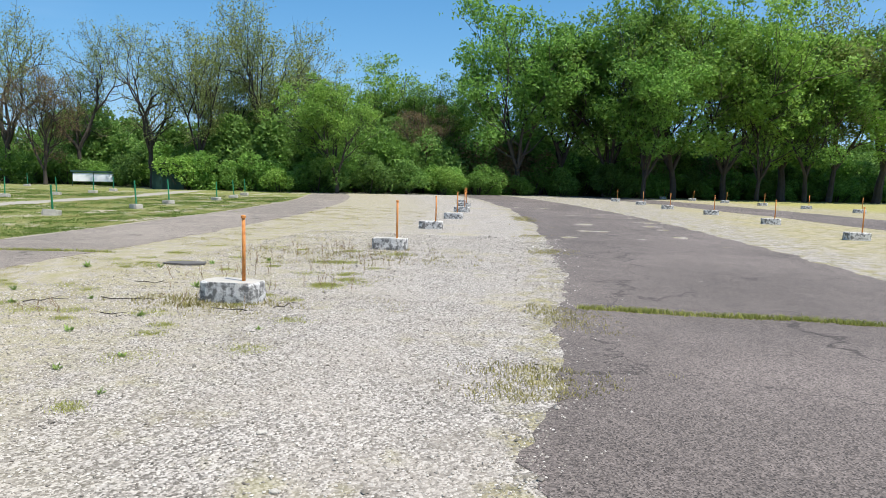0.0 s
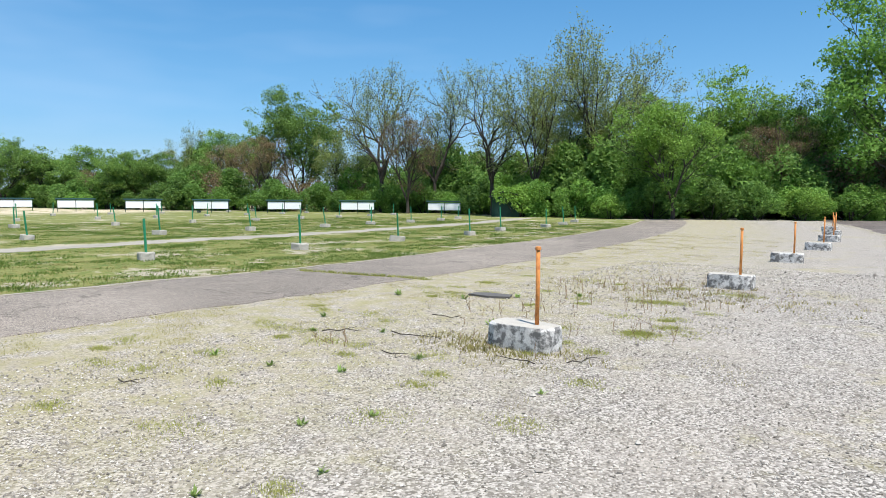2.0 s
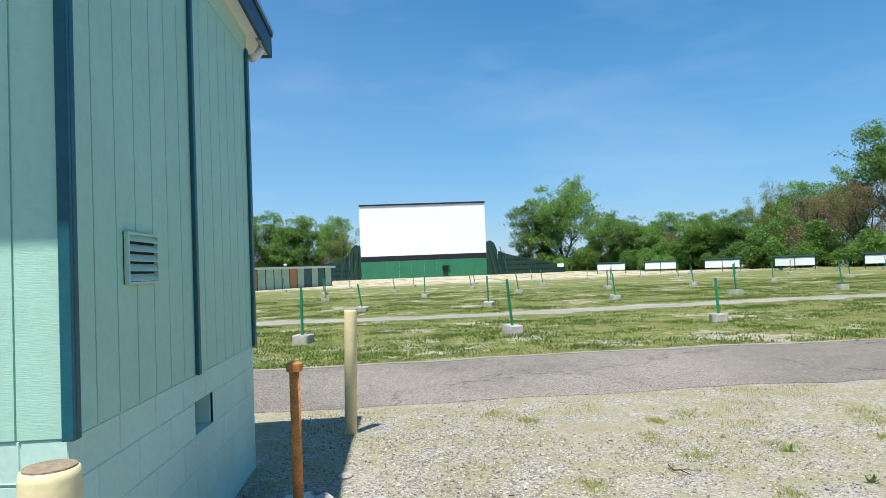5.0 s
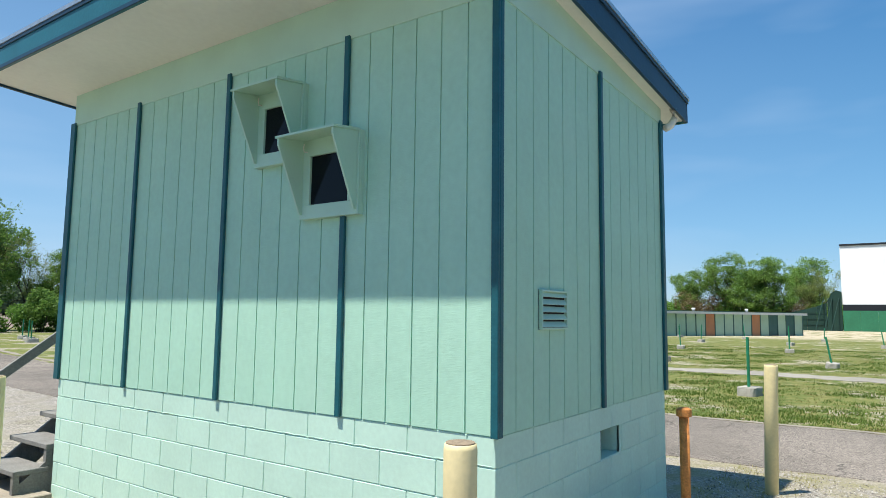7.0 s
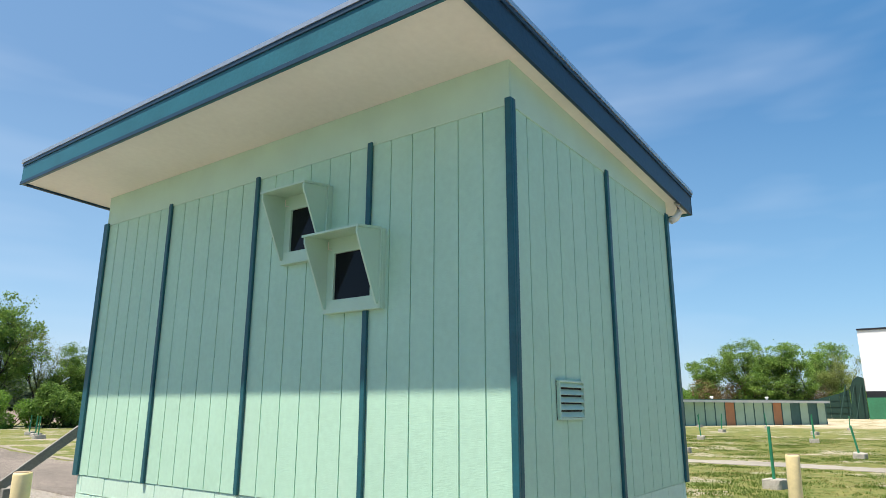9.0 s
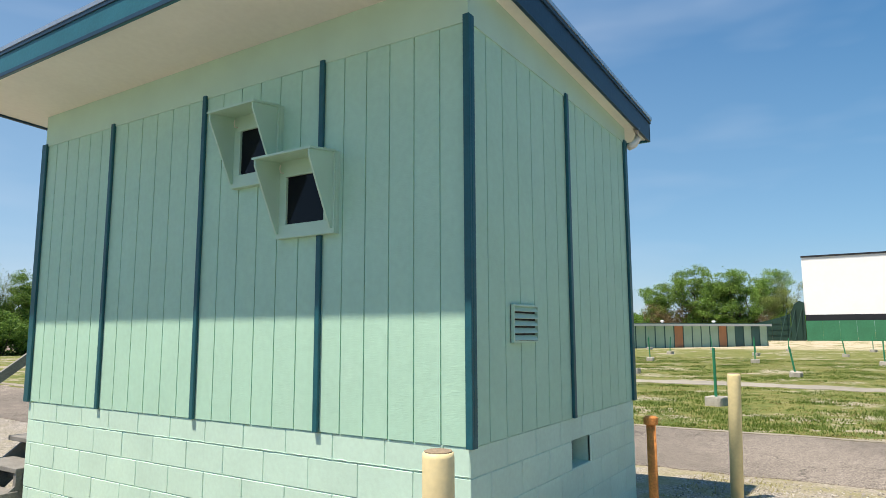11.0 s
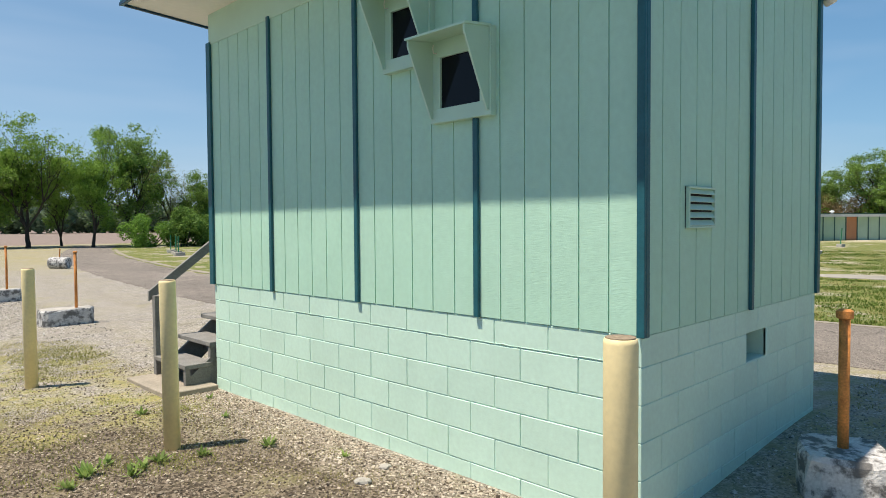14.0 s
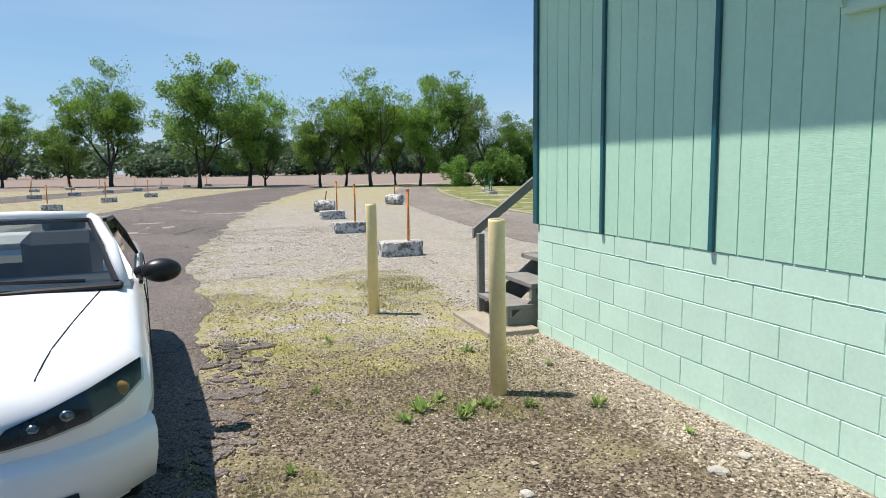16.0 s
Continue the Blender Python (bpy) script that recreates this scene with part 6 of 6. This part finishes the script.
# green clumps by the bollard, on the turf and round the first footings
nr = np.random.RandomState(61)
hubs = [(1.45, -2.9, 0.22), (1.7, -3.05, 0.16), (1.15, -2.8, 0.12), (2.3, -3.3, 0.2), (2.7, -2.3, 0.15), (0.6, -4.1, 0.12), (2.4, -4.6, 0.3), (1.0, -4.9, 0.25), (1.9, -5.6, 0.35)] + [(-0.78, 7.55, 0.1), (-0.9, 7.5, 0.08), (-0.68, 7.62, 0.09), (0.2, 8.3, 0.1), (0.32, 8.35, 0.1), (-0.55, 10.8, 0.16), (-0.25, 10.9, 0.16), (0.35, 12.5, 0.2)] * 3
hubs += [(nr.uniform(-4.6, 0.9), nr.uniform(2.0, 13.0), nr.uniform(0.05, 0.16)) for _ in range(60)]
hx = np.concatenate([h[0] + nr.normal(size=60) * h[2] for h in hubs])
hy = np.concatenate([h[1] + nr.normal(size=60) * h[2] * 0.8 for h in hubs])
k = ~lane_mask(hx, hy, -0.1) & ~in_booth(hx, hy)
blades("green_clump_grass", hx[k], hy[k], np.full(k.sum(), 0.032), np.full(k.sum(), 0.0032), 8, 0.03, grass_olive, "low green grass clumps in the gravel", 62)
tx, ty = scatter_field(900, -8.9, -40, -14, 44, 63, 1.5)
ri = np.hypot(tx - ARC[0], ty - ARC[1])
keep = (ri < 160.9) & ~((ri > 149.3) & (ri < 151.9))
tx, ty = tx[keep], ty[keep]
hx = (tx[:, None] + nr.normal(size=(len(tx), 22)) * 0.22).ravel()
hy = (ty[:, None] + nr.normal(size=(len(tx), 22)) * 0.38).ravel()
blades("turf_clump_grass", hx, hy, np.full(len(hx), 0.06), np.full(len(hx), 0.012), 9, 0.07, grass_green, "thick green tufts standing in the turf", 64)
# grass in the seams of both lanes and along the outer lane's broken edge
nr = np.random.RandomState(12)
sx = np.concatenate([nr.uniform(4.1, 9.4, 500), nr.uniform(-8.5, -5.2, 160)])
sy = np.concatenate([7.5 + nr.normal(size=500) * 0.03, np.zeros(160)])
sy[500:] = 10.1 + (sx[500:] + 8.6) * 0.2 + nr.normal(size=160) * 0.03
blades("seam_grass", sx, sy, np.full(660, 0.075), np.full(660, 0.008), 9, 0.03, grass_olive, "grass growing in the asphalt seams", 13)
ey = 0.5 + 32 * nr.uniform(size=4200) ** 1.5
ex = OUTER[0] + np.sqrt((199.95 + belly(ey)) ** 2 - (ey - OUTER[1]) ** 2) + nr.normal(size=4200) * 0.30 - 0.12
k = noisy(ex, ey, 0.6, 51) > 0.22
blades("edge_grass", ex[k], ey[k], np.full(k.sum(), 0.045), np.full(k.sum(), 0.006), 8, 0.05, grass_dry, "dry grass on the asphalt's broken edge", 14)
# grass against the footing of the first posts
fx = np.concatenate([-0.7 + nr.normal(size=160) * 0.5, -0.4 + nr.normal(size=220) * 1.2])
fy = np.concatenate([6.5 + nr.normal(size=160) * 0.25, 12.2 + nr.normal(size=220) * 0.9])
blades("footing_grass", fx, fy, np.full(380, 0.06), np.full(380, 0.007), 9, 0.05, grass_dry, "tangled dry grass round the footings", 15)


def weed(x, y, size, seed):
    """A low leafy weed: a rosette of pointed leaves on short stems."""
    nr = random.Random(seed)
    w = thing("weed", (x, y, height(x, y)), "small green leafy weed growing in gravel", "weed", "weeds in the gravel")
    bm = bmesh.new()
    for k in range(nr.randint(16, 26)):
        a, up = nr.uniform(0, 6.28), nr.uniform(0.25, 1.2)
        d = Vector((math.cos(a) * math.cos(up), math.sin(a) * math.cos(up), math.sin(up)))
        s = Vector((-math.sin(a), math.cos(a), 0))
        L = size * nr.uniform(0.6, 1.2)
        b0 = Vector((nr.uniform(-0.3, 0.3) * size, nr.uniform(-0.3, 0.3) * size, 0))
        pts = [b0, b0 + d * L * 0.5 + s * L * 0.14, b0 + d * L, b0 + d * L * 0.5 - s * L * 0.14]
        bm.faces.new([bm.verts.new(p) for p in pts])
    part("leaf_rosette", bm, weed_green, w)


for i, (x, y, s) in enumerate([
    (-1.45, 7.55, 0.16), (-1.2, 4.7, 0.10), (-0.35, 3.5, 0.09), (0.4, 3.05, 0.08), (-2.9, 5.8, 0.10), (-3.6, 6.6, 0.12), (-2.2, 6.3, 0.10),
    (0.35, -0.65, 0.13), (0.62, -0.95, 0.10), (0.95, -1.15, 0.08), (0.55, -2.7, 0.12), (0.45, -3.6, 0.07), (0.3, -2.1, 0.08), (1.4, -2.9, 0.12),
    (1.7, -3.0, 0.14), (1.55, -3.15, 0.11), (1.25, -2.95, 0.13), (1.5, -2.8, 0.12), (1.85, -2.85, 0.10), (0.98, -2.85, 0.10), (2.3, -3.6, 0.09), (0.9, -4.2, 0.10), (2.0, -4.9, 0.11), (2.6, -2.4, 0.08), (-0.1, 4.0, 0.08), (-1.9, 4.4, 0.09), (-1.0, 5.6, 0.11), (0.6, 5.3, 0.07), (-2.7, 4.3, 0.10), (0.1, 2.4, 0.07), (0.25, -4.3, 0.07), (-3.1, 9.2, 0.13), (-2.5, 9.9, 0.12), (-4.2, 8.8, 0.15), (-1.7, 10.6, 0.12)]):
    weed(x, y, s * 0.75, 200 + i)


def dead_stalks(x, y, seed, n=14, tall=0.5):
    nr = random.Random(seed)
    w = thing("dead_weeds", (x, y, height(x, y)), "dry brown weed stalks by a footing", "weed", "dead stalks")
    bm = bmesh.new()
    for k in range(n):
        a = Vector((nr.gauss(0, 0.35), nr.gauss(0, 0.2), 0))
        up = Vector((nr.uniform(-0.3, 0.3), nr.uniform(-0.3, 0.3), 1)) * tall * nr.uniform(0.4, 1.0)
        tube(bm, [a, a + up * 0.6 + Vector((nr.uniform(-0.03, 0.03), 0, 0)), a + up], [0.0035, 0.003, 0.0015], 4, False)
        tube(bm, [a + up * 0.5, a + up * 0.5 + Vector((nr.uniform(-0.15, 0.15), nr.uniform(-0.1, 0.1), 0.08))], [0.003, 0.0015], 3, False)
    part("stalk_cluster", bm, dead_wood, w)


dead_wood = material("dry_brown_stalks", (0.20, 0.13, 0.07), 0.9, var=((10.0, 0.2),))
for i, (x, y, t) in enumerate([(-1.4, 12.0, 0.55), (-0.7, 11.5, 0.45), (-2.3, 11.8, 0.4), (-1.0, 6.3, 0.22), (-2.3, 5.4, 0.16), (0.6, 12.2, 0.3), (-1.2, 9.0, 0.4), (-0.3, 9.8, 0.5), (-1.6, 10.4, 0.45), (0.5, 10.9, 0.35), (-0.6, 12.6, 0.6), (0.2, 8.2, 0.3), (-1.9, 8.4, 0.35), (-0.9, 7.6, 0.3)]):
    dead_stalks(x, y, 300 + i, 9, t * 0.8)


def stones(name, areas, low, mid, high, label, seed, along_edge=0, base=0.005, more=0.014):
    """Loose stones over stretches of ground, and along the outer lane's broken edge."""
    nr = np.random.RandomState(seed)
    p = np.concatenate([np.stack([nr.uniform(x0, x1, n), nr.uniform(y0, y1, n)], 1) for n, x0, x1, y0, y1 in areas])
    p = p[~in_booth(p[:, 0], p[:, 1]) & ~lane_mask(p[:, 0], p[:, 1], -0.1)]
    if along_edge:
        sy = -2 + 20 * nr.uniform(size=along_edge) ** 1.6
        sx = OUTER[0] + np.sqrt((199.9 + belly(sy)) ** 2 - (sy - OUTER[1]) ** 2) + np.abs(nr.normal(size=along_edge)) * 0.35 - 0.15
        p = np.concatenate([p, np.stack([sx, sy], 1)])
    z = heights(p[:, 0], p[:, 1])
    n = len(p)
    octa = np.array([(1, 0, 0), (0, 1, 0), (-1, 0, 0), (0, -1, 0), (0, 0, 1), (0, 0, -1)], float)
    fac = np.array([(0, 1, 4), (1, 2, 4), (2, 3, 4), (3, 0, 4), (1, 0, 5), (2, 1, 5), (3, 2, 5), (0, 3, 5)])
    size = base + more * nr.uniform(size=n) ** 3.0
    size[nr.uniform(size=n) < 0.004] *= 2.2
    size *= 1.0 + 0.06 * np.clip(np.abs(p[:, 1]) - 5.5, 0, 10)
    ang = nr.uniform(0, 6.283, n)
    local = octa[None] * nr.uniform(0.55, 1.25, size=(n, 6, 1)) + nr.normal(size=(n, 6, 3)) * 0.12
    local *= size[:, None, None]
    local[:, :, 2] *= 0.7
    c, s = np.cos(ang)[:, None], np.sin(ang)[:, None]
    vx = local[:, :, 0] * c - local[:, :, 1] * s + p[:, 0, None]
    vy = local[:, :, 0] * s + local[:, :, 1] * c + p[:, 1, None]
    vz = local[:, :, 2] + (z + size * 0.3)[:, None]
    v = np.stack([vx, vy, vz], 2).reshape(-1, 3)
    f = (np.arange(n)[:, None, None] * 6 + fac[None]).reshape(-1, 3)
    m = bpy.data.materials.new(name)
    m.use_nodes = True
    nn, ll = m.node_tree.nodes, m.node_tree.links
    geo, r = nn.new("ShaderNodeNewGeometry"), nn.new("ShaderNodeValToRGB")
    r.color_ramp.elements[0].color, r.color_ramp.elements[1].color = (*low, 1), (*high, 1)
    r.color_ramp.elements.new(0.5).color = (*mid, 1)
    ll.new(geo.outputs["Random Per Island"], r.inputs[0])
    ll.new(r.outputs[0], nn["Principled BSDF"].inputs["Base Color"])
    nn["Principled BSDF"].inputs["Roughness"].default_value = 0.9
    tagged(new(name, raw_mesh(name, v, f, m)), label, "gravel", kind="stuff")


stones("gravel_stones", ((46000, -3.5, 3.9, 1.0, 7.5), (26000, -3.5, 4.2, 7.5, 18.0), (9000, -5.0, 0.0, 0.05, 2.6), (9000, -0.6, 3.4, -18.0, -6.0)),
       (0.14, 0.126, 0.108), (0.31, 0.285, 0.25), (0.58, 0.55, 0.50), "loose pale limestone gravel", 21, 6000, 0.0045, 0.011)
stones("yard_chippings", ((46000, 0.03, 3.4, -4.6, 1.3), (5000, 0.03, 3.3, -7.0, -4.6)),
       (0.04, 0.03, 0.021), (0.16, 0.125, 0.088), (0.56, 0.48, 0.38), "brown and pale stone chippings beside the booth", 22, 0, 0.004, 0.010)
stones("wall_foot_gravel", ((9000, 0.02, 0.55, -4.7, 0.3),),
       (0.20, 0.165, 0.12), (0.40, 0.34, 0.26), (0.62, 0.55, 0.45), "pale gravel strip along the booth's wall", 23, 0, 0.005, 0.010)


def asphalt_crumbs():
    """Broken lumps of old asphalt along the lane's edge by the parked car."""
    nr = random.Random(33)
    bm = bmesh.new()
    for _ in range(240):
        y = nr.uniform(-5.2, 0.6)
        x = OUTER[0] + math.sqrt((199.93 + belly(y)) ** 2 - (y - OUTER[1]) ** 2) + nr.gauss(-0.12, 0.15)
        r, k = nr.uniform(0.025, 0.10), nr.randint(5, 7)
        z, t = height(x, y), nr.uniform(0.006, 0.015)
        ring = [(r * nr.uniform(0.6, 1.15), 6.28318 * (i + nr.uniform(-0.25, 0.25)) / k) for i in range(k)]
        lo = [bm.verts.new((x + a * math.cos(b), y + a * math.sin(b), z - 0.01)) for a, b in ring]
        hi = [bm.verts.new((x + 0.86 * a * math.cos(b), y + 0.86 * a * math.sin(b), z + t + nr.uniform(-0.004, 0.004))) for a, b in ring]
        bm.faces.new(hi)
        for i in range(k):
            bm.faces.new((lo[i], lo[(i + 1) % k], hi[(i + 1) % k], hi[i]))
    tagged(mesh_object("asphalt_crumbs", bm, asphalt_outer), "broken lumps of dark asphalt at the lane's edge", "rubble", kind="stuff")


asphalt_crumbs()
